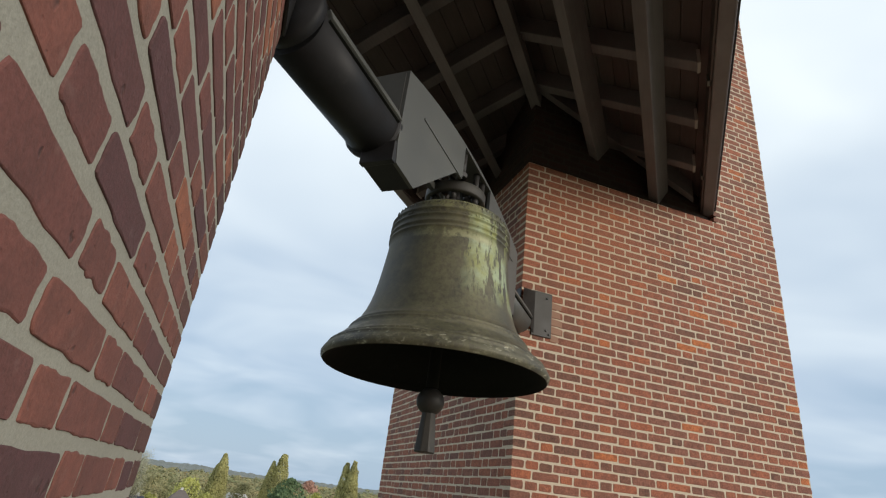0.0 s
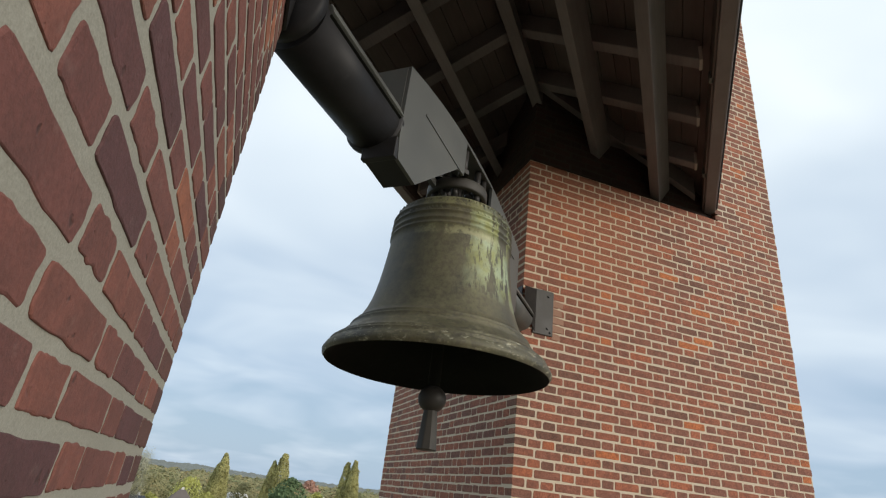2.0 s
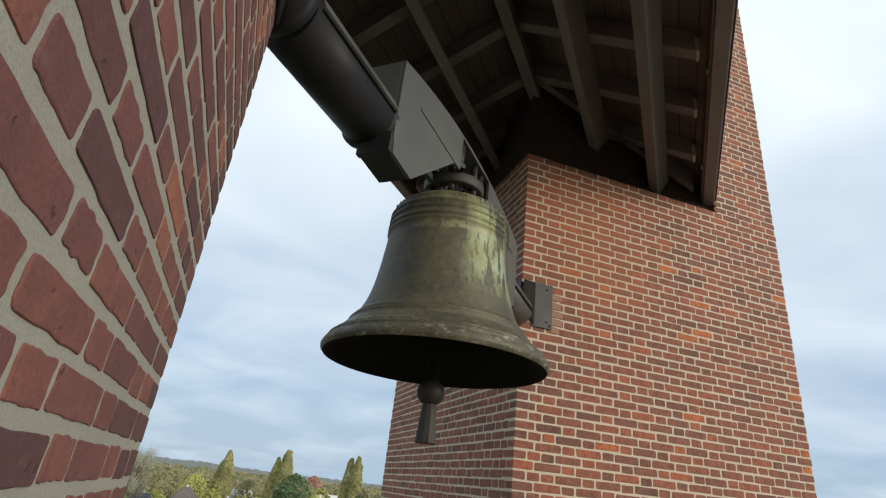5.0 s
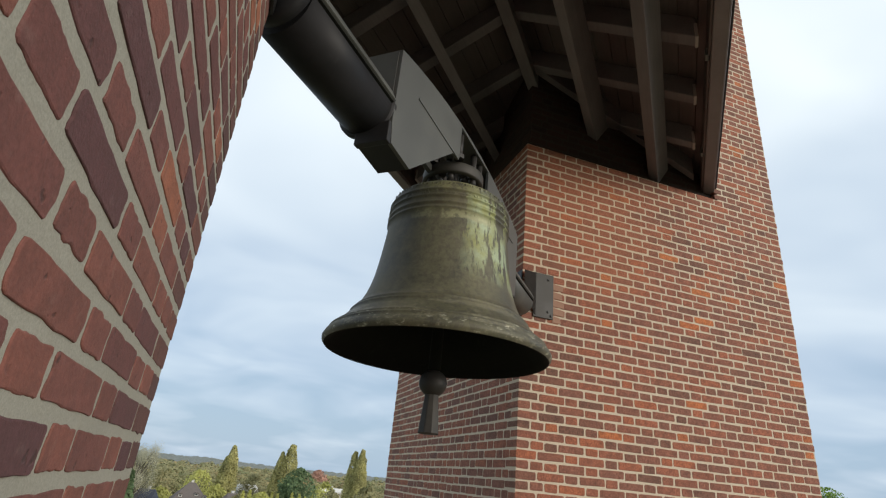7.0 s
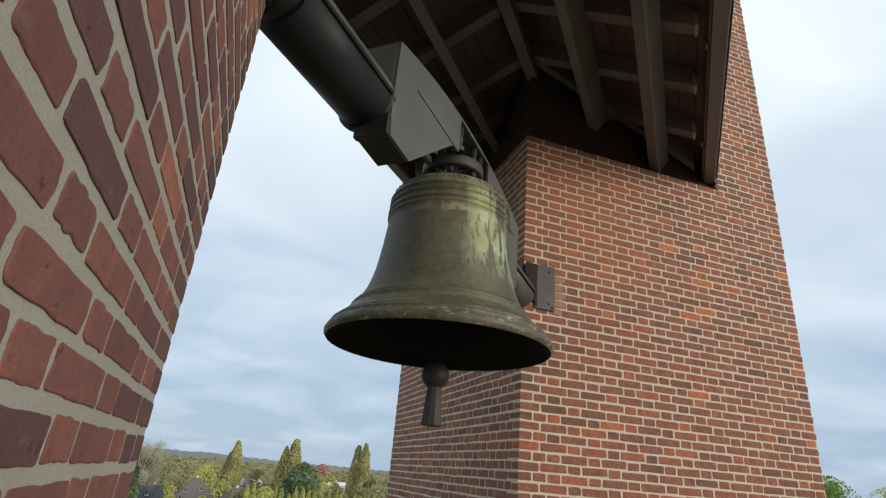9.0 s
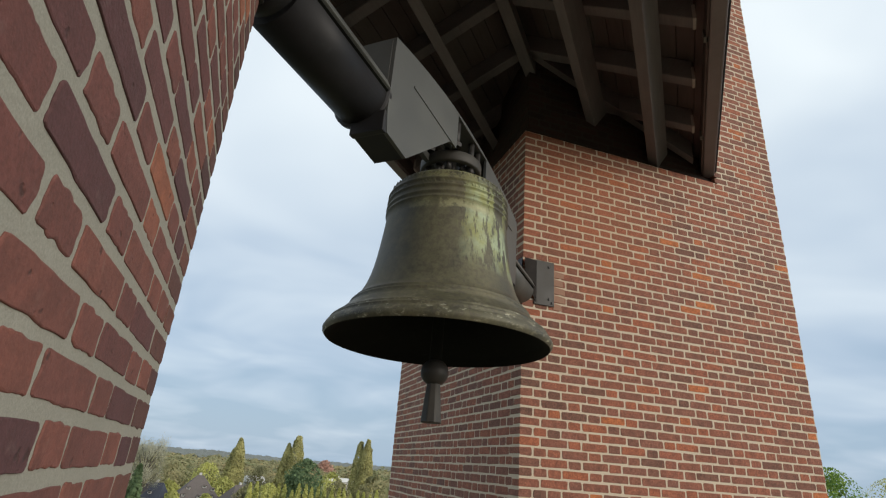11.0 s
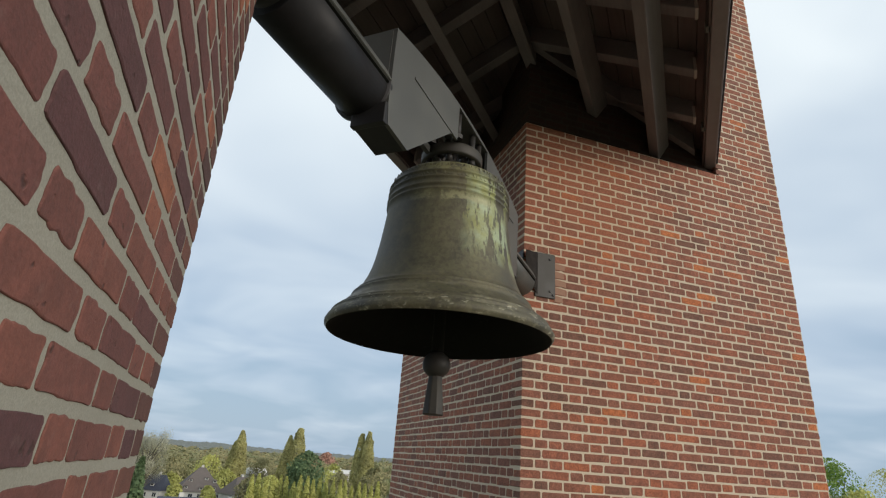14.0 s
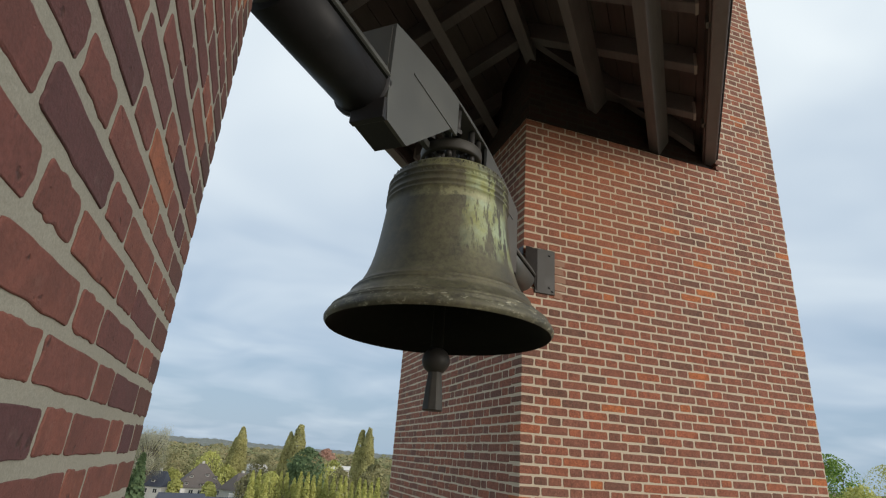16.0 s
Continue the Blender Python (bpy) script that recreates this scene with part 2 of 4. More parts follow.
def bronze_mat():
    """Cast bronze, brown-olive, with pale green runs down one flank and lichen on the shoulder."""
    k = Mat("bronze_patina", 0.55, 0.2)
    big, fine = k.noise(5.5, 6.0, 0.68), k.noise(60.0, 5.0, 0.7)
    c = k.mix(k.ramp(big, (0.38, 0.0), (0.66, 1.0)), (0.052, 0.049, 0.036), (0.125, 0.113, 0.073))
    s = k.node("ShaderNodeSeparateXYZ", Vector=k.co)
    x, y, z = s.outputs
    rad = k.math("SQRT", k.math("ADD", k.math("MULTIPLY", x, x), k.math("MULTIPLY", y, y)))
    dot = k.math("DIVIDE", k.math("ADD", k.math("MULTIPLY", x, -0.43), k.math("MULTIPLY", y, -0.903)), rad)
    wob = k.noise(5.0, 3.0)
    flank = k.ramp(k.math("ADD", dot, k.math("MULTIPLY", k.math("SUBTRACT", wob, 0.5), 0.22)), (0.86, 0.0), (0.95, 1.0))
    runs = k.ramp(k.noise(6.0, 6.0, 0.68, stretch=(3.2, 3.2, 0.6)), (0.445, 0.0), (0.480, 1.0))
    tall = k.ramp(k.math("ADD", z, k.math("MULTIPLY", wob, 0.25)), (0.42, 0.0), (0.52, 1.0))
    top = k.ramp(z, (0.72, 1.0), (0.78, 0.25))
    m = k.math("MULTIPLY", k.math("MULTIPLY", flank, runs), k.math("MULTIPLY", tall, top))
    m = k.math("MULTIPLY", m, k.ramp(k.noise(11.0, 5.0, 0.7, stretch=(2.4, 2.4, 0.55)), (0.40, 0.10), (0.46, 1.0)))
    c = k.mix(k.math("MULTIPLY", m, 0.9), c, k.mix(k.ramp(k.noise(9.0, 4.0), (0.40, 0.0), (0.60, 1.0)), (0.27, 0.29, 0.105), (0.34, 0.405, 0.265)))
    # yellow-green growth on the inscription band
    face = k.ramp(k.math("DIVIDE", k.math("ADD", k.math("MULTIPLY", x, -0.86), k.math("MULTIPLY", y, -0.51)), rad), (0.72, 0.0), (0.96, 1.0))
    band = k.math("MULTIPLY", k.ramp(z, (0.735, 0.25), (0.765, 1.0)), k.ramp(k.noise(34.0, 4.0, 0.7), (0.42, 0.1), (0.52, 1.0)))
    c = k.mix(k.math("MULTIPLY", k.math("MULTIPLY", face, band), 0.75), c, (0.235, 0.23, 0.11))
    # a pale crust under the lowest ring moulding
    crust = k.math("MULTIPLY", k.ramp(k.math("ADD", z, k.math("MULTIPLY", k.math("SUBTRACT", k.noise(22.0, 4.0, 0.7), 0.5), 0.05)), (0.588, 0.0), (0.600, 1.0)), k.ramp(z, (0.638, 1.0), (0.645, 0.0)))
    crust = k.math("MULTIPLY", crust, k.ramp(k.noise(9.0, 5.0, 0.7), (0.44, 0.15), (0.52, 1.0)))
    c = k.mix(k.math("MULTIPLY", k.math("MULTIPLY", face, crust), 0.85), c, (0.30, 0.295, 0.165))
    # worn pale marks low on the bow
    low = k.math("MULTIPLY", k.ramp(z, (0.02, 1.0), (0.24, 0.0)), k.ramp(k.noise(13.0, 5.0, 0.7, stretch=(1, 1, 2.5)), (0.52, 0.0), (0.64, 0.75)))
    c = k.mix(low, c, (0.24, 0.225, 0.15))
    chips = k.math("MULTIPLY", k.ramp(z, (0.085, 1.0), (0.10, 0.0)), k.ramp(k.noise(26.0, 4.0, 0.65, stretch=(1, 1, 3.0)), (0.60, 0.0), (0.65, 0.8)))
    c = k.mix(chips, c, (0.38, 0.37, 0.28))
    c = k.mix(0.5, c, k.ramp(fine, (0.3, 0.7), (0.7, 1.2)), "MULTIPLY")
    k.put(k.b.inputs["Roughness"], k.ramp(big, (0.3, 0.50), (0.7, 0.72)))
    k.bump(k.math("ADD", fine, k.noise(16.0, 4.0)), 0.22, 0.004)
    return k.color(c)


bronze = bronze_mat()


def leaf_mat(name, dark, light, cool=None, warm=None):
    k = Mat(name, 0.7)
    r = k.node("ShaderNodeNewGeometry").outputs["Random Per Island"]
    c = k.mix(r, dark, light)
    if cool:
        stand = k.noise(0.075, 3.0)
        c = k.mix(k.ramp(stand, (0.36, 0.75), (0.46, 0.0)), c, cool)
        c = k.mix(k.ramp(stand, (0.54, 0.0), (0.64, 0.75)), c, warm)
    c = k.mix(0.8, c, k.ramp(k.noise(0.16, 3.0), (0.3, 0.62), (0.7, 1.3)), "MULTIPLY")
    k.b.inputs["Specular IOR Level"].default_value = 0.2
    tr = k.node("ShaderNodeBsdfTranslucent", Color=c)
    mx = k.node("ShaderNodeMixShader", Fac=0.3)
    k.l.new(k.b.outputs[0], mx.inputs[1]), k.l.new(tr.outputs[0], mx.inputs[2])
    k.l.new(mx.outputs[0], k.n["Material Output"].inputs["Surface"])
    return k.color(c)


leaf_poplar = leaf_mat("leaf_poplar_autumn", (0.40, 0.385, 0.165), (0.49, 0.455, 0.20))
leaf_green = leaf_mat("leaf_dark_green", (0.09, 0.14, 0.07), (0.175, 0.24, 0.115))
leaf_hedge = leaf_mat("leaf_yellow_green", (0.45, 0.46, 0.145), (0.56, 0.55, 0.19))
leaf_wood = leaf_mat("leaf_mixed_wood", (0.285, 0.275, 0.145), (0.335, 0.305, 0.155), (0.22, 0.255, 0.120), (0.41, 0.32, 0.155))
# the haze over the far ridge is put into this pale grey
leaf_far = leaf_mat("leaf_far_hazed", (0.25, 0.265, 0.235), (0.265, 0.275, 0.24))
leaf_rust = leaf_mat("leaf_rust", (0.42, 0.25, 0.19), (0.52, 0.31, 0.23))
leaf_bright = leaf_mat("leaf_bright_green", (0.100, 0.198, 0.040), (0.278, 0.378, 0.079))
leaf_twig = leaf_mat("leaf_last_twigs", (0.36, 0.36, 0.27), (0.46, 0.445, 0.33))
bark = wood_mat("bark", (0.09, 0.075, 0.055), (0.15, 0.13, 0.10))


def plain_mat(name, a, b, rough, scale):
    k = Mat(name, rough)
    c = k.mix(k.noise(scale, 5.0, 0.6), a, b)
    c = k.mix(0.4, c, k.ramp(k.noise(scale * 9, 3.0), (0.3, 0.7), (0.7, 1.2)), "MULTIPLY")
    return k.color(c)


grass = plain_mat("meadow", (0.115, 0.118, 0.070), (0.18, 0.17, 0.10), 0.95, 0.05)
tile_roof = plain_mat("roof_tiles_brown", (0.105, 0.088, 0.078), (0.165, 0.136, 0.122), 0.85, 0.9)
slate_roof = plain_mat("roof_slate_blue", (0.035, 0.042, 0.065), (0.06, 0.065, 0.09), 0.5, 0.9)
white_wall = plain_mat("white_render", (0.55, 0.53, 0.49), (0.68, 0.66, 0.62), 0.9, 0.7)
dark_glass = plain_mat("window_glass", (0.03, 0.035, 0.04), (0.06, 0.065, 0.07), 0.15, 2.0)
solar_glass = plain_mat("solar_panel", (0.012, 0.018, 0.045), (0.02, 0.028, 0.06), 0.2, 2.0)


# ---- mesh helpers ----
def mesh_of(name, verts, faces, material):
    me = bpy.data.meshes.new(name)
    me.from_pydata(verts, [], faces)
    me.materials.append(material)
    me.update()
    return me


def part(name, bm, material, parent=None, label="", smooth=False):
    """A bmesh as one mesh object under a thing or a part."""
    me = bpy.data.meshes.new(name)
    bmesh.ops.recalc_face_normals(bm, faces=bm.faces)
    bm.to_mesh(me)
    bm.free()
    me.materials.append(material)
    if smooth:
        me.shade_smooth()
    ob = new(name, me)
    ob.parent = parent
    return tagged(ob, label)


def box(bm, x0, x1, y0, y1, z0, z1, bevel=0.0):
    r = bmesh.ops.create_cube(bm, size=1.0, matrix=Matrix.Translation(((x0 + x1) / 2, (y0 + y1) / 2, (z0 + z1) / 2)) @ Matrix.Diagonal((x1 - x0, y1 - y0, z1 - z0, 1)))
    if bevel:
        es = {e for v in r["verts"] for e in v.link_edges}
        bmesh.ops.bevel(bm, geom=list(es), offset=bevel, segments=2, affect="EDGES", profile=0.6)
    return bm


def boxed(*a, bevel=0.0):
    return box(bmesh.new(), *a, bevel=bevel)


def rod(bm, a, b, r0, r1=None, seg=20):
    a, b = Vector(a), Vector(b)
    m = Matrix.Translation((a + b) / 2) @ (b - a).to_track_quat("Z", "Y").to_matrix().to_4x4()
    bmesh.ops.create_cone(bm, cap_ends=True, segments=seg, radius1=r0, radius2=r0 if r1 is None else r1, depth=(b - a).length, matrix=m)
    return bm


def lathe(profile, seg=96):
    """A surface turned round z from (radius, height) pairs."""
    bm = bmesh.new()
    rings = []
    for r, z in profile:
        rings.append([bm.verts.new((r * math.cos(2 * math.pi * k / seg), r * math.sin(2 * math.pi * k / seg), z)) for k in range(seg)] if r > 1e-4 else [bm.verts.new((0, 0, z))])
    for lo, hi in zip(rings, rings[1:]):
        for k in range(seg):
            q = [lo[k % len(lo)], lo[(k + 1) % len(lo)], hi[(k + 1) % len(hi)], hi[k % len(hi)]]
            q = list(dict.fromkeys(q))
            if len(q) > 2:
                bm.faces.new(q)
    return bm


def prism(bm, outline, y0, y1):
    """An outline in x and z, made solid from y0 to y1."""
    a = [bm.verts.new((x, y0, z)) for x, z in outline]
    b = [bm.verts.new((x, y1, z)) for x, z in outline]
    bm.faces.new(a), bm.faces.new(b[::-1])
    for k in range(len(outline)):
        n = (k + 1) % len(outline)
        bm.faces.new((a[n], a[k], b[k], b[n]))
    return bm


def empty(name, m, label, category, group="", kind=""):
    ob = new(name)
    ob.matrix_world = m
    return tagged(ob, label, category, group, kind)


# ---- the plan ----
PIER_X, PIER_Y, AX_Y = -0.20, 1.30, 1.345  # corner of the near pier; where the axle starts
TOW_X, TOW_Y, TOW_R, TOW_B = 1.80, 3.577, 4.64, 7.11  # far tower: corner, right edge, back
GROUND = -20.0
COURSE = 0.0667
CUT = 2.80  # top of the far tower's outer brick skin, under the roof
AX_TURN = math.degrees(math.atan2(TOW_Y - AX_Y, TOW_X - PIER_X))
AXIS = pose(PIER_X, AX_Y, 0, 0, 0, AX_TURN)  # x along the axle, y away from the camera's side
SPAN = math.hypot(TOW_Y - AX_Y, TOW_X - PIER_X)

# ground to the horizon
bm = bmesh.new()
bmesh.ops.create_grid(bm, x_segments=40, y_segments=40, size=3500)
ground = part("ground", bm, grass)
ground.location = (0, 1500, GROUND)
tagged(ground, "rough green meadow ground far below the tower", "ground", kind="structure")

# ---- piers: mortar cores ----
bm = bmesh.new()
box(bm, -3.0, PIER_X - 0.0020, -0.318, PIER_Y - 0.0020, -0.56, 1.80)
wall_pier = tagged(part("wall_pier", bm, mortar_near), "brick pier wall with broad grey mortar joints", "wall", kind="structure")
P, SET = 0.0024, 0.06
bm = bmesh.new()
box(bm, -3.0, PIER_X, -2.2, PIER_Y, GROUND, -0.562)
box(bm, -3.0, PIER_X, -2.2, PIER_Y, 1.802, 7.0)
box(bm, -3.0, PIER_X, -2.2, -0.32, -0.5615, 1.8015)
part("outer_brickwork", bm, brick_courses, wall_pier)
bm = bmesh.new()
box(bm, TOW_X + P, TOW_R - P, TOW_Y + P, TOW_B, -0.86, CUT - 0.004)
box(bm, 3.90, TOW_R - P, TOW_Y + P, TOW_B, CUT - 0.004, 9.0)
wall_tower = tagged(part("wall_tower", bm, mortar_far), "tall red-brown brick tower with pale mortar joints", "wall", kind="structure")

# tower top under the roof, coloured near black
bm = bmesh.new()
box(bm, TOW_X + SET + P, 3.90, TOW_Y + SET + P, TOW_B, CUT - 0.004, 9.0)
dark_core = part("darkened_wall", bm, mortar_dark, wall_tower, "brickwork coloured dark under the roof")

part("lower_brickwork", boxed(TOW_X, TOW_R, TOW_Y, TOW_B, GROUND, -0.862), brick_courses, wall_tower)

# ---- bell, yoke and axle: one swinging set ----
AXLE_Z, MID = 1.31, 1.47
bell = empty("church_bell", AXIS @ pose(MID, 0, 0.545), "weathered green-brown bronze bell hanging from a grey steel yoke", "bell")
prof = [(0.0, 0.77), (0.10, 0.772), (0.18, 0.765), (0.225, 0.745), (0.242, 0.71), (0.25, 0.6), (0.265, 0.45), (0.29, 0.33), (0.335, 0.22), (0.39, 0.14), (0.455, 0.08), (0.505, 0.03), (0.525, 0.0)]
outer = [(0.533, 0.0), (0.543, 0.012), (0.545, 0.026), (0.535, 0.045), (0.520, 0.060), (0.523, 0.064), (0.520, 0.070), (0.508, 0.073), (0.502, 0.079), (0.503, 0.084), (0.496, 0.088), (0.478, 0.104), (0.455, 0.128), (0.436, 0.150), (0.440, 0.155), (0.437, 0.161), (0.426, 0.163), (0.421, 0.168), (0.424, 0.174), (0.420, 0.180), (0.411, 0.182), (0.395, 0.208), (0.374, 0.252), (0.358, 0.300), (0.346, 0.350), (0.336, 0.410), (0.328, 0.470), (0.320, 0.540), (0.314, 0.600), (0.312, 0.640), (0.319, 0.644), (0.319, 0.651), (0.311, 0.655), (0.311, 0.668), (0.319, 0.672), (0.319, 0.679), (0.310, 0.683), (0.309, 0.708), (0.317, 0.711), (0.317, 0.717), (0.309, 0.720), (0.307, 0.742), (0.315, 0.745), (0.315, 0.751), (0.305, 0.755), (0.302, 0.772), (0.294, 0.792), (0.278, 0.810), (0.250, 0.824), (0.205, 0.834), (0.160, 0.840), (0.0, 0.846)]
# the shade inside the bell is put into its near-black colour
part("bell_inside", lathe(prof + outer[:1], 96), shade_black, bell, "inside of the bell, painted near black for its deep shade", smooth=True)
body = part("bell_body", lathe(outer, 128), bronze, bell, "cast bronze with pale green runs and raised ring mouldings", smooth=True)
# raised inscription band of unreadable marks
rng = random.Random(4)
bm = bmesh.new()
for row_z, n in ((0.731, 96), (0.784, 88)):
    for k in range(n):
        if rng.random() < 0.14:
            continue
        a = 2 * math.pi * k / n + rng.uniform(-0.02, 0.02)
        w, h = rng.uniform(0.003, 0.006), rng.uniform(0.008, 0.018)
        m = Matrix.Rotation(a, 4, "Z") @ Matrix.Translation((0.3085 if row_z < 0.75 else 0.2985, 0, row_z + rng.uniform(-0.003, 0.003))) @ Matrix.Rotation(rng.uniform(-0.5, 0.5), 4, "X") @ Matrix.Diagonal((rng.uniform(0.003, 0.0055), w * 2, h, 1))
        bmesh.ops.create_cube(bm, size=1.0, matrix=m)
tagged(part("inscription_band", bm, bronze, bell, "raised worn relief marks"), kind="stuff")
# crown: ring and six canons
part("crown_ring", lathe([(0.0, 0.845), (0.135, 0.845), (0.14, 0.852), (0.135, 0.872), (0.11, 0.884), (0.0, 0.886)], 48), bronze, bell, smooth=True)
for k in range(6):
    bm = bmesh.new()
    pts = [(0.118, 0.87), (0.128, 0.90), (0.130, 0.95), (0.128, 0.985), (0.09, 1.0), (0.05, 0.995)]
    for (r0, z0), (r1, z1) in zip(pts, pts[1:]):
        rod(bm, (r0, 0, z0), (r1, 0, z1), 0.019, seg=10)
    bm.transform(Matrix.Rotation(math.pi / 3 * k + 0.3, 4, "Z"))
    part("canon", bm, iron, bell, smooth=True)
part("crown_strap", lathe([(0.140, 0.938), (0.162, 0.938), (0.166, 0.945), (0.166, 0.990), (0.162, 0.997), (0.140, 0.997), (0.140, 0.938)], 48), bracket_paint, bell, "dark steel clamping ring", smooth=True)
# clapper; its rod is blackened like the shaded bell around it
clap = part("clapper", rod(bmesh.new(), (0, 0, 0.77), (0, 0, -0.10), 0.022, 0.030, 16), shade_black, bell, "forged iron clapper, its rod blackened as in the bell's shade", smooth=True)
bm = bmesh.new()
bmesh.ops.create_uvsphere(bm, u_segments=32, v_segments=20, radius=0.066, matrix=Matrix.Translation((0, 0, -0.125)) @ Matrix.Diagonal((1, 1, 0.95, 1)))
part("clapper_ball", bm, iron, clap, smooth=True)
bm = rod(bmesh.new(), (0, 0, -0.352), (0, 0, -0.168), 0.051, 0.033, 8)
bmesh.ops.bevel(bm, geom=bm.edges[:], offset=0.004, segments=1, affect="EDGES")
part("clapper_tail", bm, bracket_paint, clap, "eight-sided dark grey tail")
# yoke, in bell coordinates: z measured from the lip
Z0 = -0.545


def top_z(s):
    return 1.587 + 0.115 * (1 - (s / 0.90) ** 2) + Z0


HW = 0.115
BACK = 0.070
for side, y in (("near", -HW), ("far", BACK)):
    for sgn in (-1, 1):
        o = [(sgn * 0.90, 1.235 + Z0), (sgn * 0.885, 1.15 + Z0), (sgn * 0.72, 1.135 + Z0)] if y < 0 else [(sgn * 0.90, 1.29 + Z0), (sgn * 0.56, 1.27 + Z0)]
        o += [ (sgn * 0.315, 1.475 + Z0), (sgn * 0.225, 1.505 + Z0), (sgn * 0.225, 1.69 + Z0)]
        o += [(sgn * (0.225 + (0.90 - 0.225) * k / 10), top_z(0.225 + (0.90 - 0.225) * k / 10)) for k in range(11)]
        bm = prism(bmesh.new(), o, y - 0.008 if y < 0 else y - 0.008, y + 0.008)
        part("yoke_cheek", bm, steel_paint, bell)
    bm = prism(bmesh.new(), [(-0.225, 1.69 + Z0), (0.225, 1.69 + Z0)] + [(0.225 - 0.45 * k / 6, top_z(0.225 - 0.45 * k / 6)) for k in range(7)], y - 0.007, y + 0.007)
    part("yoke_bridge", bm, steel_paint, bell)
    # raised weld strips
    yy = y - 0.013 if y < 0 else y + 0.013
    for a, b in ((-0.72, -0.24), (0.24, 0.78)):
        part("weld_strip", boxed(a, b, min(y, yy), max(y, yy), 1.482 + Z0, 1.492 + Z0, bevel=0.002), steel_paint, bell)
    # strap and hanger bolts in the middle gap
    if y > 0:
        part("yoke_strap", boxed(-0.25, 0.25, y - 0.01, y + 0.018, 1.495 + Z0, 1.535 + Z0, bevel=0.003), steel_paint, bell)
    for s in (-0.16, 0.05, 0.15):
        part("hanger_bolt", rod(bmesh.new(), (s, y * 0.80, 1.542 + Z0), (s, y * 0.80, 1.69 + Z0), 0.018, seg=12), iron, bell, smooth=True)
        part("bolt_nut", rod(bmesh.new(), (s, y * 0.80, 1.542 + Z0), (s, y * 0.80, 1.566 + Z0), 0.029, seg=6), iron, bell)
for sgn in (-1, 1):
    x0, x1 = sorted((sgn * 0.90, sgn * 0.884))
    part("yoke_end_plate", boxed(x0 - 0.003, x1 + 0.003, -HW + 0.009, BACK - 0.009, 1.29 + Z0, top_z(0.9) - 0.002), steel_paint, bell)
    bm = bmesh.new()
    o = [(sgn * 0.885, 1.15 + Z0), (sgn * 0.72, 1.135 + Z0), (sgn * 0.315, 1.475 + Z0), (sgn * 0.315, 1.489 + Z0), (sgn * 0.715, 1.149 + Z0), (sgn * 0.885, 1.164 + Z0)]
    part("yoke_underplate", prism(bm, o, -HW + 0.009, 0.02), steel_dark, bell)
    part("flange_foot", boxed(*sorted((sgn * 0.915, sgn * 0.885)), -HW - 0.006, 0.024, 1.145 + Z0, 1.235 + Z0, bevel=0.004), steel_dark, bell)
bm = bmesh.new()
ring = [(-0.9 + 1.8 * k / 24) for k in range(25)]
lo = [(s, top_z(abs(s)) - 0.004) for s in ring]
hi = [(s, top_z(abs(s)) + 0.008) for s in reversed(ring)]
part("yoke_top_plate", prism(bm, lo + hi, -HW - 0.0075, BACK + 0.0075), steel_paint, bell)
# axle tubes with a welded rail
for a, b, r in ((-MID + 0.036, -0.885, 0.112), (0.885, SPAN - MID - 0.045, 0.098)):
    tube = part("axle_tube", rod(bmesh.new(), (a, 0, AXLE_Z + Z0), (b, 0, AXLE_Z + Z0), r, seg=48), tube_paint if a < 0 else steel_paint, bell, "black painted steel tube" if a < 0 else "grey painted steel tube", smooth=False)
    for f in tube.data.polygons:
        f.use_smooth = len(f.vertices) == 4
    bm = boxed(a + 0.02, b - 0.01, -0.026, 0.026, r - 0.006, r + 0.014, bevel=0.003)
    bm.transform(Matrix.Translation((0, 0, AXLE_Z + Z0)) @ Matrix.Rotation(radians(66), 4, "X"))
    part("axle_rail", bm, steel_paint, bell)
    # solid dark strip drawn for the shadow line along the rail's lower edge
    bm = boxed(a + 0.02, b - 0.01, -0.034, -0.0262, r - 0.006, r + 0.004)
    bm.transform(Matrix.Translation((0, 0, AXLE_Z + Z0)) @ Matrix.Rotation(radians(66), 4, "X"))
    part("rail_joint", bm, shade_black, bell, "black strip for the shadow gap beside the rail")
    part("axle_collar", rod(bmesh.new(), (a if a > 0 else b - 0.02, 0, AXLE_Z + Z0), (a + 0.03 if a > 0 else b, 0, AXLE_Z + Z0), r + 0.012, seg=40), steel_dark, bell, smooth=True)

# ---- axle brackets on the two corners ----
bracket = empty("axle_bracket", pose(TOW_X, TOW_Y, 0), "grey steel corner bracket bolted to the brick tower", "bracket", "axle brackets")
part("front_plate", boxed(0.095, 0.270, -0.012, -0.001, 1.235, 1.60, bevel=0.003), bracket_paint, bracket)
part("side_plate", boxed(-0.012, -0.001, -0.004, 0.270, 1.235, 1.60, bevel=0.003), steel_dark, bracket)
# black block fills in for the dark gap between tube end and plates
part("bearing_block", boxed(-0.085, -0.013, -0.085, -0.013, 1.225, 1.40, bevel=0.01), steel_dark, bracket, "bearing block, black for the dark gap at the tube end")
# sheet cheek that curls out from the plate
bm = bmesh.new()
for k in range(9):
    u = k / 8
    x, y = 0.115 - 0.115 * u, -0.0125 - 0.020 * math.sin(u * math.pi / 2)
    lo = 1.245 + 0.15 * u
    bm.verts.new((x, y, lo)), bm.verts.new((x, y, 1.592))
bm.verts.ensure_lookup_table()
for k in range(8):
    bm.faces.new([bm.verts[q] for q in (2 * k, 2 * k + 2, 2 * k + 3, 2 * k + 1)])
bmesh.ops.solidify(bm, geom=bm.faces[:], thickness=0.006)
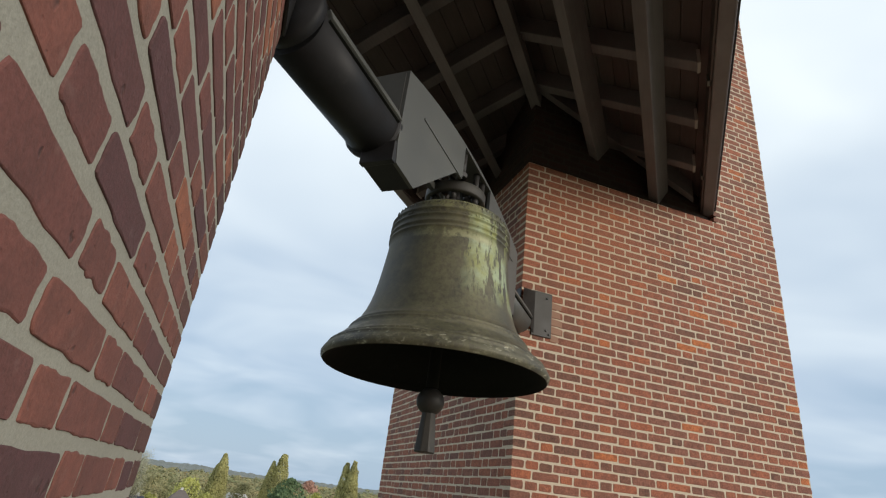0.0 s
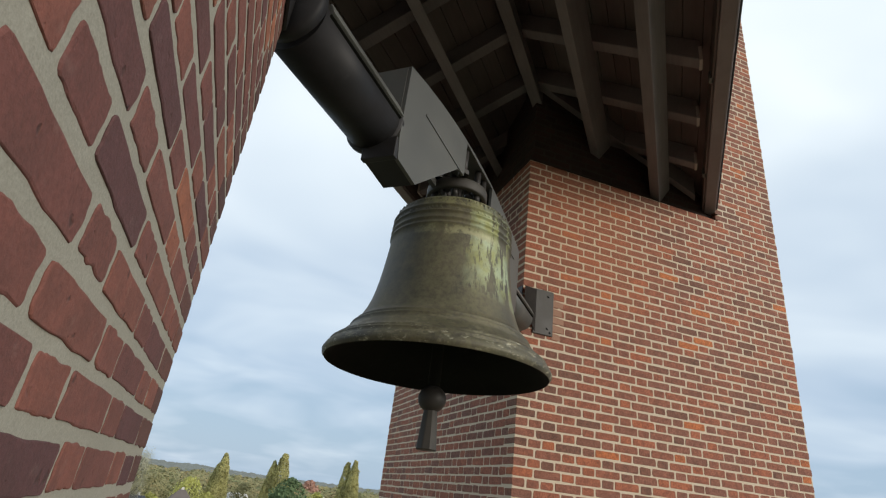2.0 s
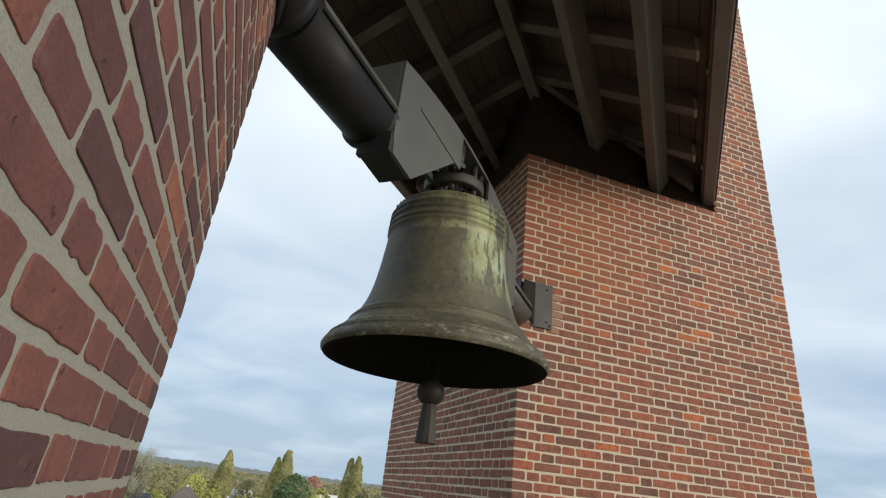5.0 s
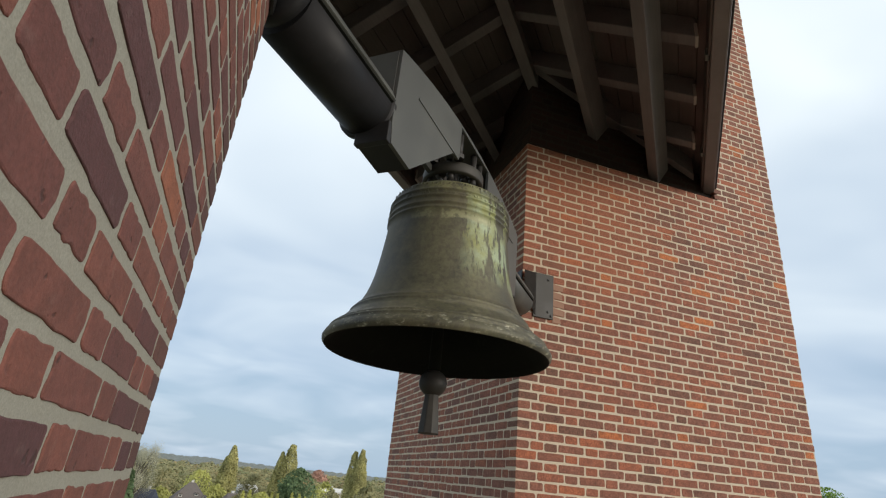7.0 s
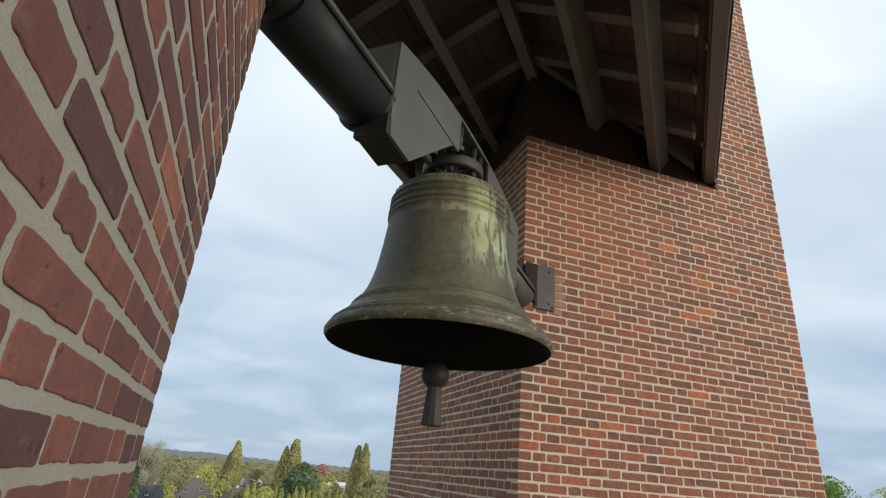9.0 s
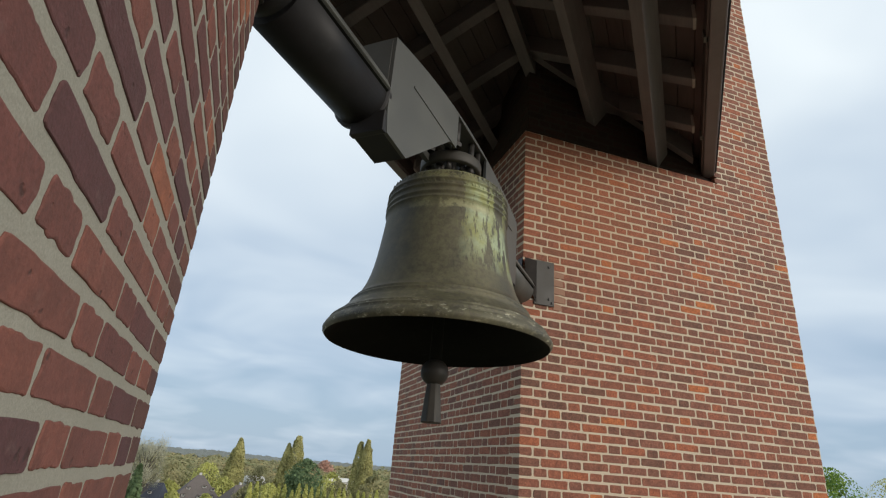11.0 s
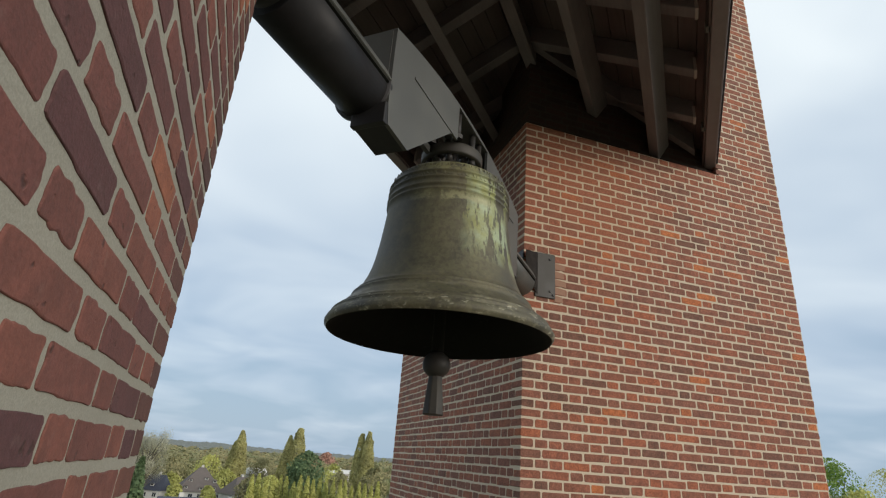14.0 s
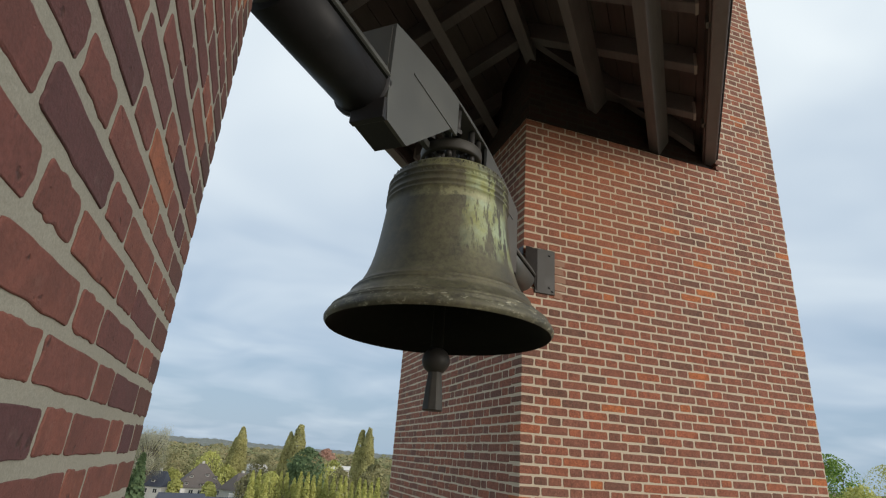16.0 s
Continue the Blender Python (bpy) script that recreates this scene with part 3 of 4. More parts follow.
part("curled_cheek", bm, rust_dark, bracket, "rust-dark curled sheet")
for x, z in ((0.225, 1.555), (0.225, 1.29), (0.252, 1.262)):
    part("bolt_head", rod(bmesh.new(), (x, -0.021, z), (x, -0.012, z), 0.010, seg=6), iron, bracket)
near_bracket = empty("axle_bracket", pose(PIER_X, PIER_Y, 0), "black steel corner bracket bolted to the brick pier", "bracket", "axle brackets")
part("side_plate", boxed(0.001, 0.012, -0.22, 0.004, 1.20, 1.62, bevel=0.003), steel_dark, near_bracket)
part("front_plate", boxed(-0.22, 0.004, 0.001, 0.012, 1.20, 1.62, bevel=0.003), steel_dark, near_bracket)
part("bearing_housing", rod(bmesh.new(), (0.0, 0.012, AXLE_Z), (0.026, 0.041, AXLE_Z), 0.1125, 0.1125, 48), tube_paint, near_bracket, smooth=True)

rng = random.Random(9)
bm = bmesh.new()
for k in range(5):
    z0 = 1.215 + k * COURSE
    w = rng.uniform(0.05, 0.11)
    pts = [(0.268, z0), (0.268 + w, z0 + rng.uniform(-0.005, 0.012)), (0.275 + w * rng.uniform(0.7, 1.1), z0 + 0.045), (0.268, z0 + 0.055)]
    prism(bm, pts, -0.0035, 0.004)
smear = part("mortar_smear", bm, mortar_pink, wall_tower, "pale mortar smeared over bricks beside the bracket")
smear.location = (TOW_X, TOW_Y, 0)

# ---- roof between the piers ----
roof = empty("canopy_roof", AXIS, "dark stained timber gable roof over the bell, seen from below", "roof", kind="structure")
S0, S1, PITCH = -1.7, 4.75, 0.5


def under(n):
    return 3.63 - PITCH * abs(n)


def purlin(n, z, w, dep, tilt):
    """A beam along the roof; n and z: the middle of its lower face."""
    bm = boxed(S0, S1, -w / 2, w / 2, 0, dep, bevel=0.006)
    bm.transform(Matrix.Translation((0, -n, z)) @ Matrix.Rotation(radians(tilt), 4, "X"))
    part("purlin", bm, wood_beam, roof)


SLOPE = math.degrees(math.atan(PITCH))
purlin(0.0, 3.50, 0.10, 0.14, 0)
for sg in (-1, 1):
    purlin(sg * 0.485, 3.12, 0.085, 0.225, sg * SLOPE)
    purlin(sg * 0.992, 2.85, 0.092, 0.225, sg * SLOPE)
s = 2.31 - 6 * 0.64
while s < 4.0:
    for sg in (-1, 1):
        bm = bmesh.new()
        a, b = 0.02, 1.355
        vs = []
        for y, z in ((a, under(a) - 0.02), (b, under(b) - 0.02), (b, under(b) + 0.16), (a, under(a) + 0.16)):
            vs.append((y, z))
        va = [bm.verts.new((s - 0.05, -sg * y, z)) for y, z in vs]
        vb = [bm.verts.new((s + 0.05, -sg * y, z)) for y, z in vs]
        bm.faces.new(va), bm.faces.new(vb[::-1])
        for k in range(4):
            bm.faces.new((va[(k + 1) % 4], va[k], vb[k], vb[(k + 1) % 4]))
        bmesh.ops.bevel(bm, geom=bm.edges[:], offset=0.005, segments=1, affect="EDGES")
        rafter = part("rafter", bm, wood_beam, roof)
        # added pale cap: the lit rafter end is put into its colour
        bm = boxed(s - 0.054, s + 0.054, 1.340, 1.362, under(1.35) - 0.024, under(1.35) + 0.10, bevel=0.003)
        if sg > 0:
            bm.transform(Matrix.Diagonal((1, -1, 1, 1)))
        part("end_grain", bm, wood_end, rafter, "pale cap added for the lit look of the rafter end")
    s += 0.64
bm = bmesh.new()
va, vb = [], []
for n in (0.05, 1.355):
    for wide, row in ((0.0, va), (0.085, vb)):
        s = (TOW_Y - 0.012 - wide - AX_Y + n * math.cos(radians(AX_TURN))) / math.sin(radians(AX_TURN))
        for up in (-0.02, 0.16):
            row.append(bm.verts.new((s, -n, under(n) + up)))
for a, b in ((va, vb),):
    for q in ((a[0], a[1], a[3], a[2]), (b[0], b[2], b[3], b[1]), (a[0], a[2], b[2], b[0]), (a[1], b[1], b[3], a[3]), (a[0], b[0], b[1], a[1]), (a[2], a[3], b[3], b[2])):
        bm.faces.new(q)
part("wall_rafter", bm, wood_beam, roof)
for s in (-0.05, 1.2, 2.45, 3.7):
    part("gutter_clip", boxed(s - 0.03, s + 0.03, -1.4395, -1.405, 2.90, 2.965, bevel=0.003), steel_paint, roof)
for sg in (-1, 1):
    n = 0.01
    while n < 1.44:
        n1 = min(n + 0.118, 1.44)
        bm = bmesh.new()
        o = [(n, under(n) + 0.161), (n1, under(n1) + 0.161), (n1, under(n1) + 0.181), (n, under(n) + 0.181)]
        va = [bm.verts.new((S0, -sg * y, z)) for y, z in o]
        vb = [bm.verts.new((S1, -sg * y, z)) for y, z in o]
        bm.faces.new(va), bm.faces.new(vb[::-1])
        for k in range(4):
            bm.faces.new((va[(k + 1) % 4], va[k], vb[k], vb[(k + 1) % 4]))
        part("board", bm, wood_board, roof)
        n += 0.124
    y0, y1 = sorted((-sg * 1.422, -sg * 1.438))
    part("fascia", boxed(S0, S1, y0, y1, 2.90, 3.07, bevel=0.003), wood_board, roof)
    y0, y1 = sorted((-sg * 1.440, -sg * 1.545))
    part("gutter", boxed(S0, S1, y0, y1, 2.885, 3.02, bevel=0.012), gutter_paint, roof, "dark brown box gutter")
    y0, y1 = sorted((-sg * 1.547, -sg * 1.567))
    part("gutter_rim", boxed(S0, S1, y0, y1, 2.93, 3.06, bevel=0.006), steel_dark, roof)
    bm = bmesh.new()
    o = [(0.0, under(0) + 0.19), (1.56, under(1.56) + 0.19), (1.56, under(1.56) + 0.25), (0.0, under(0) + 0.25)]
    va = [bm.verts.new((S0, -sg * y, z)) for y, z in o]
    vb = [bm.verts.new((S1, -sg * y, z)) for y, z in o]
    bm.faces.new(va), bm.faces.new(vb[::-1])
    for k in range(4):
        bm.faces.new((va[(k + 1) % 4], va[k], vb[k], vb[(k + 1) % 4]))
    part("roof_covering", bm, tile_roof, roof)

# ---- the town and woods ----
def at(az, dist, z=GROUND):
    return (dist * math.sin(radians(az)), dist * math.cos(radians(az)), z)


def leaves(r, n, inside, size):
    """n small tilted leaf clumps, each a folded pair of triangles, at places that inside() gives."""
    v, f = [], []
    for _ in range(n):
        c = Vector(inside(r))
        d = math.hypot(c.x, c.y)
        out = Vector((c.x / max(d, 0.01), c.y / max(d, 0.01), 0.45))
        out += Vector((r.gauss(0, 0.5), r.gauss(0, 0.5), r.gauss(0, 0.5)))
        q = out.to_track_quat("Z", "Y").to_matrix() @ Matrix.Rotation(r.uniform(0, 6.3), 3, "Z")
        w = size * r.uniform(0.55, 1.35)
        k = len(v)
        for p in ((-0.5, -0.35, 0), (0.5, -0.3, 0.15), (0.35, 0.45, 0), (-0.4, 0.4, 0.2)):
            v.append(c + q @ (Vector(p) * w))
        f += [(k, k + 1, k + 2), (k, k + 2, k + 3)]
    return v, f


def flame(u):
    return max(0.0, 1.02 - u) ** 0.58 * 1.15 * min(1.0, 0.45 + 1.6 * u)


def tree(name, az, dist, height, width, material, label, kind_of, seed, n=1400, base=0.12, leaf=0.9, group=""):
    """kind_of: poplar (tall flame), round, cone, bare."""
    r = random.Random(seed)
    t = empty(name, pose(*at(az, dist), 0, 0, r.uniform(0, 360)), label, "tree", group)
    bm = rod(bmesh.new(), (0, 0, 0), (0, 0, height * 0.55), width * 0.05, width * 0.02, 8)
    limbs = 7 if kind_of != "bare" else 46
    tips = []
    for k in range(limbs):
        a, z0 = r.uniform(0, 6.3), height * r.uniform(0.2, 0.6)
        reach = width * r.uniform(0.2, 0.42)
        z1 = min(z0 + height * r.uniform(0.15, 0.4), height * 0.98)
        if kind_of == "poplar":
            reach *= 0.5
        tips.append((reach * math.cos(a), reach * math.sin(a), z1))
        rod(bm, (0, 0, z0), tips[-1], width * 0.014, width * 0.005, 5)
    part("trunk", bm, bark, t)

    lumps = []
    for _ in range(26):
        u = r.uniform(base, 1.0)
        if kind_of == "poplar":
            rad = width / 2 * (flame(u))
        elif kind_of == "cone":
            rad = width / 2 * (1 - u) ** 0.75
        else:
            rad = width / 2 * math.sqrt(max(0.02, 1 - (2 * (u - base) / (1 - base) - 1) ** 2))
        a, d = r.uniform(0, 6.3), rad * r.uniform(0.35, 0.85)
        lumps.append((d * math.cos(a), d * math.sin(a), height * u, max(0.35 * rad, width * 0.09)))

    def inside(r):
        if kind_of == "cone" or r.random() < (0.75 if kind_of == "poplar" else 0.35):
            u = r.random() ** 1.3 * (1 - base) + base
            rad = {"poplar": flame(u), "cone": (1 - u) ** 0.75}.get(kind_of, math.sqrt(max(0.02, 1 - (2 * (u - base) / (1 - base) - 1) ** 2)))
            a, d = r.uniform(0, 6.3), width / 2 * rad * r.uniform(0.72, 1.0)
            return d * math.cos(a), d * math.sin(a), height * u
        x, y, z, q = r.choice(lumps)
        g = Vector((r.gauss(0, 1), r.gauss(0, 1), r.gauss(0, 1.2))).normalized() * q * r.uniform(0.6, 1.1)
        return x + g.x, y + g.y, z + g.z

    if kind_of == "bare":
        def inside(r):
            x, y, z = r.choice(tips)
            return x + r.gauss(0, width * 0.06), y + r.gauss(0, width * 0.06), z + r.gauss(0, height * 0.05)
    v, f = leaves(r, n, inside, leaf)
    crown = new("crown", mesh_of("crown", v, f, material))
    crown.parent = t
    return t


def el_z(el, dist):
    return dist * math.tan(radians(el)) - GROUND


for az, el, dist, w, seed in ((-0.2, 1.40, 270, 8.2, 1), (-0.62, 0.45, 271, 7.0, 21), (5.05, 2.10, 260, 10.0, 2), (4.25, 1.2, 262, 8.2, 22), (11.75, 2.15, 235, 7.8, 3), (11.05, 2.05, 237, 7.2, 33)):
    tree("poplar_tree", az, dist, el_z(el, dist), w * 1.15, leaf_poplar, "tall narrow poplar turning olive yellow in autumn", "poplar", seed, 11000, 0.03, 0.48, "poplars")
tree("round_tree", 6.12, 175, el_z(0.05, 175), 12, leaf_green, "dense dark green rounded evergreen tree", "round", 5, 5200, 0.1, 0.55)
tree("rust_tree", 7.9, 420, el_z(-0.05, 420), 17, leaf_rust, "rust red autumn tree among the woods", "round", 6, 900, 0.2, 1.3)
tree("bare_tree", -7.7, 210, el_z(1.2, 210), 13, leaf_twig, "thin nearly bare grey tree", "bare", 7, 15000, 0.3, 0.20)
tree("fir_tree", -8.1, 95, el_z(-1.5, 95), 6.5, leaf_green, "dark green fir tree", "cone", 8, 2200, 0.03, 0.55)
tree("broad_tree", 52.6, 130, el_z(2.6, 130), 13.5, leaf_bright, "bright green broadleaf tree beside the tower", "round", 9, 15000, 0.10, 0.28)
tree("broad_tree", 56.5, 150, el_z(2.0, 150), 15, leaf_hedge, "thinning yellow-green broadleaf tree", "round", 10, 13000, 0.12, 0.24)
tree("broad_tree", 54.5, 100, el_z(-0.1, 100), 13, leaf_hedge, "low yellow-green bushy tree in leaf", "round", 11, 6000, 0.05, 0.32)
tree("broad_tree", 60.0, 140, el_z(1.6, 140), 16, leaf_bright, "green broadleaf tree in autumn woods", "round", 12, 5000, 0.1, 0.45)
k = 0
for az in np.arange(1.4, 13.6, 0.62):
    r = random.Random(100 + k)
    dist = 128 + r.uniform(-3, 3)
    tree("conifer_tree", float(az) + r.uniform(-0.1, 0.1), dist, el_z(-2.45 + 0.03 * (k % 5) + r.uniform(-0.35, 0.25), dist), 4.2 + r.uniform(-0.4, 0.6), leaf_hedge, "slim yellow-green conifer in a clipped row", "cone", 200 + k, 1700, 0.0, 0.40, "row of conifers")
    k += 1
for az, dist, el, w, mat, seed in ((-5.5, 232, -2.6, 9, leaf_hedge, 41), (-0.9, 232, -2.2, 11, leaf_hedge, 42), (1.3, 185, -2.6, 9, leaf_wood, 43), (3.0, 165, -2.3, 8, leaf_hedge, 44), (-5.4, 240, -1.2, 14, leaf_wood, 45), (9.4, 185, -1.7, 10, leaf_wood, 46), (12.6, 190, -1.0, 10, leaf_wood, 47), (-7.4, 225, -1.6, 12, leaf_wood, 48), (-5.0, 190, -3.4, 5, leaf_hedge, 52), (-2.2, 196, -3.5, 5, leaf_hedge, 53), (-2.6, 260, -1.0, 14, leaf_hedge, 49), (2.2, 280, -0.9, 15, leaf_wood, 50), (8.6, 240, -1.1, 12, leaf_hedge, 51)):
    tree("garden_tree", az, dist, el_z(el, dist), w, mat, "leafy garden tree in autumn yellow green" if mat is leaf_hedge else "leafy garden tree in dull olive green", "round", seed, 2600, 0.06, 0.55, "garden trees")


def woods(name, az0, az1, d0, d1, el0, el1, crowns, radius, n, material, size, label, seed, dome):
    """A canopy of crowns of many leaf clumps; dome: how much each clump faces out from its crown."""
    r = random.Random(seed)
    lumps = []
    for _ in range(crowns):
        az, d = r.uniform(az0, az1), math.sqrt(r.uniform(d0 * d0, d1 * d1))
        x, y, _z = at(az, d)
        h = max(5.0, el_z(el0 + (el1 - el0) * (d - d0) / (d1 - d0) + r.gauss(0, 0.10), d))
        lumps.append((x, y, h, r.uniform(0.65, 1.35) * radius, r.uniform(0.75, 1.3)))
    v, f = [], []
    for _ in range(n):
        x, y, h, q, tall = r.choice(lumps)
        g = Vector((r.gauss(0, 1), r.gauss(0, 1), r.gauss(0, 1))).normalized()
        d = g * q * r.uniform(0.86, 1.04)
        c = Vector((x + d.x, y + d.y, h - q * 0.8 * tall + d.z * (0.8 * tall if d.z > 0 else 1.6)))
        face = g * dome + Vector((r.gauss(0, 0.2), r.gauss(0, 0.2) - 0.15, 0.25 + r.gauss(0, 0.2)))
        turn = face.to_track_quat("Z", "Y").to_matrix() @ Matrix.Rotation(r.uniform(0, 6.3), 3, "Z")
        w, k = size * r.uniform(0.6, 1.4), len(v)
        v += [c + turn @ (Vector(p) * w) for p in ((-0.5, -0.35, 0), (0.5, -0.3, 0.08), (0.35, 0.45, 0), (-0.4, 0.4, 0.1))]
        f += [(k, k + 1, k + 2), (k, k + 2, k + 3)]
    ob = new(name, mesh_of(name, v, f, material))
    ob.location.z = GROUND
    return tagged(ob, label, "woods", kind="stuff")


woods("near_wood", -14, 20, 290, 420, -1.85, -0.75, 330, 4.6, 80000, leaf_wood, 0.95, "mixed autumn woodland in olive and brown", 61, 0.9)
woods("middle_wood", -14, 20, 430, 700, -0.75, -0.30, 700, 6.0, 50000, leaf_wood, 1.7, "mixed woodland beyond the houses", 62, 0.7)
woods("east_wood", 48, 72, 200, 420, -1.6, -0.2, 400, 4.5, 24000, leaf_wood, 1.2, "mixed woodland in olive and yellow", 65, 0.8)


def ridge():
    """The far canopy: one bumpy sheet of tree tops, higher towards the hill."""
    v, f = [], []
    cols, rows = 620, 26
    for j in range(rows):
        d = 760 + 900 * (j / (rows - 1)) ** 1.3
        for i in range(cols):
            az = -16 + 40 * i / (cols - 1)
            x, y, _z = at(az, d)
            u = (d - 900) / 760
            hill = min(1.0, max(0.0, (3.5 - az) / 5.0))
            el = -0.30 + 0.32 * min(1.0, max(0.0, u)) + 0.17 * hill * max(0.0, u)
            p = Vector((x / 15, y / 15, 0.3))
            bump = 3.4 * noise.noise(p) + 1.8 * noise.noise(p * 2.7) + 2.6 * noise.noise(p * 0.3)
            v.append((x, y, max(4.0, el_z(el, d) + bump - 1.5)))
    for j in range(rows - 1):
        for i in range(cols - 1):
            k = j * cols + i
            f.append((k, k + 1, k + cols + 1, k + cols))
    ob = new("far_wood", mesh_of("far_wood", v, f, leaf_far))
    ob.data.shade_smooth()
    ob.location.z = GROUND
    return tagged(ob, "wooded ridge on the skyline, haze put into its grey colour", "woods", kind="stuff")


ridge()


def house(az, dist, length, width, eave, ridge, turn, roof_mat, label, hip=0.45, dormers=(), solar=False):
    h = empty("house", pose(*at(az, dist), 0, 0, turn), label, "house", "houses below the tower")
    part("wall", boxed(-length / 2, length / 2, -width / 2, width / 2, 0, eave), white_wall, h)
    bm = bmesh.new()
    o = 0.5
    k = length / 2 * (1 - hip)
    e = [bm.verts.new(p) for p in ((-length / 2 - o, -width / 2 - o, eave), (length / 2 + o, -width / 2 - o, eave), (length / 2 + o, width / 2 + o, eave), (-length / 2 - o, width / 2 + o, eave))]
    t = [bm.verts.new((-k, 0, ridge)), bm.verts.new((k, 0, ridge))]
    for f in ((e[0], e[1], t[1], t[0]), (e[1], e[2], t[1]), (e[2], e[3], t[0], t[1]), (e[3], e[0], t[0]), e[::-1]):
        bm.faces.new(f)
    rf = part("roof", bm, roof_mat, h)
    part("chimney", boxed(-0.4, 0.4, 0.4, 1.1, ridge - 1.2, ridge + 0.7), white_wall, rf)
    n = max(2, int(length / 2.6))
    for j in range(n):
        x = -length / 2 + (j + 0.5) * length / n
        w = part("window", boxed(x - 0.65, x + 0.65, -width / 2 - 0.06, -width / 2 + 0.02, eave - 1.9, eave - 0.5), white_wall, h)
        for q in (-0.32, 0.32):
            part("pane", boxed(x + q - 0.26, x + q + 0.26, -width / 2 - 0.08, -width / 2 - 0.065, eave - 1.78, eave - 0.62), dark_glass, w)
    for x, u in dormers:
        y = -(width / 2 + o) * (1 - u)
        z = eave + (ridge - eave) * u
        d = part("dormer", boxed(x - 0.55, x + 0.55, y - 0.2, y + 1.2, z - 0.1, z + 0.55), white_wall, h)
        part("pane", boxed(x - 0.4, x + 0.4, y - 0.23, y - 0.21, z + 0.08, z + 0.42), dark_glass, d)
        bm = prism(bmesh.new(), [(x - 0.75, z + 0.55), (x + 0.75, z + 0.55), (x + 0.4, z + 0.85), (x - 0.4, z + 0.85)], y - 0.4, y + 1.9)
        part("dormer_roof", bm, roof_mat, d)
    if solar:
        sl = math.atan2(ridge - eave, width / 2 + o)
        for j in range(6):
            bm = boxed(-length / 2 + 0.6 + j * length / 6.6, -length / 2 + 0.5 + (j + 0.9) * length / 6.6, 0.5, width / 2 - 0.2, 0.05, 0.10)
            bm.transform(Matrix.Translation((0, -width / 2 - o, eave)) @ Matrix.Rotation(sl, 4, "X"))
            part("solar_panel", bm, solar_glass, h)
    return h


house(-3.05, 212, 13.5, 14, 5.6, 12.7, 8, tile_roof, "large house with steep brown hipped roof and white dormers", 0.86, ((-4.4, 0.14), (0.2, 0.10), (4.0, 0.14), (1.6, 0.5), (-3.2, 0.42), (4.2, 0.40)))
house(-6.5, 215, 6.5, 7, 5.0, 9.6, -20, slate_roof, "small white house with dark blue-grey roof", 0.2, ((0.0, 0.3),))
house(0.6, 200, 10, 9, 6.0, 11.0, 30, tile_roof, "house with brown hipped roof among gardens", 0.6, ((-2.0, 0.35),))
house(-4.3, 128, 9, 8, 6.2, 10.0, 12, slate_roof, "dark roofed house with blue solar panels", 0.05, (), True)
house(-0.2, 130, 13, 7, 6.4, 9.4, 4, slate_roof, "long low house with dark roof and white dormer", 0.05, ((1.2, 0.35),))
house(1.6, 286, 9, 8, 8.6, 11.4, 15, white_wall, "pale flat building among trees", 0.1)
house(9.3, 286, 13, 9, 11.6, 13.2, 5, white_wall, "long low white building among trees", 0.05)
house(11.2, 340, 15, 9, 5.0, 8.0, -10, tile_roof, "low house among trees", 0.3)

# ---- bricks ----
STR, HDR, QTR, HEAD = 0.210, 0.100, 0.157, 0.012


def brick_geo(r, w, h, d, depth, proud, corner=0.006, bow=0.0012, per=2):
    """A worn brick: face towards -y at -proud, body back to depth; x from 0 to w, z from 0 to h."""
    ring = []
    for cx, cz, a0 in ((w, 0, -90), (w, h, 0), (0, h, 90), (0, 0, 180)):
        cr = corner * r.uniform(0.6, 1.6)
        ox, oz = cx + (-cr if cx else cr), cz + (-cr if cz else cr)
        for k in range(per):
            a = radians(a0 + 90 * k / (per - 1))
            ring.append((ox + cr * math.cos(a) + r.uniform(-bow, bow), oz + cr * math.sin(a) + r.uniform(-bow, bow)))
    n = len(ring)
    b = d
    v = [(x, depth, z) for x, z in ring] + [(x, -proud + b, z) for x, z in ring]
    v += [(x + (w / 2 - x) * 2 * b / w, -proud + r.uniform(-0.0002, 0.0002), z + (h / 2 - z) * 2 * b / h) for x, z in ring]
    f = []
    for k in range(n):
        q = (k + 1) % n
        f += [(k, q, n + q, n + k), (n + k, n + q, 2 * n + q, 2 * n + k)]
    f.append(tuple(range(2 * n, 3 * n)))
    return v, f


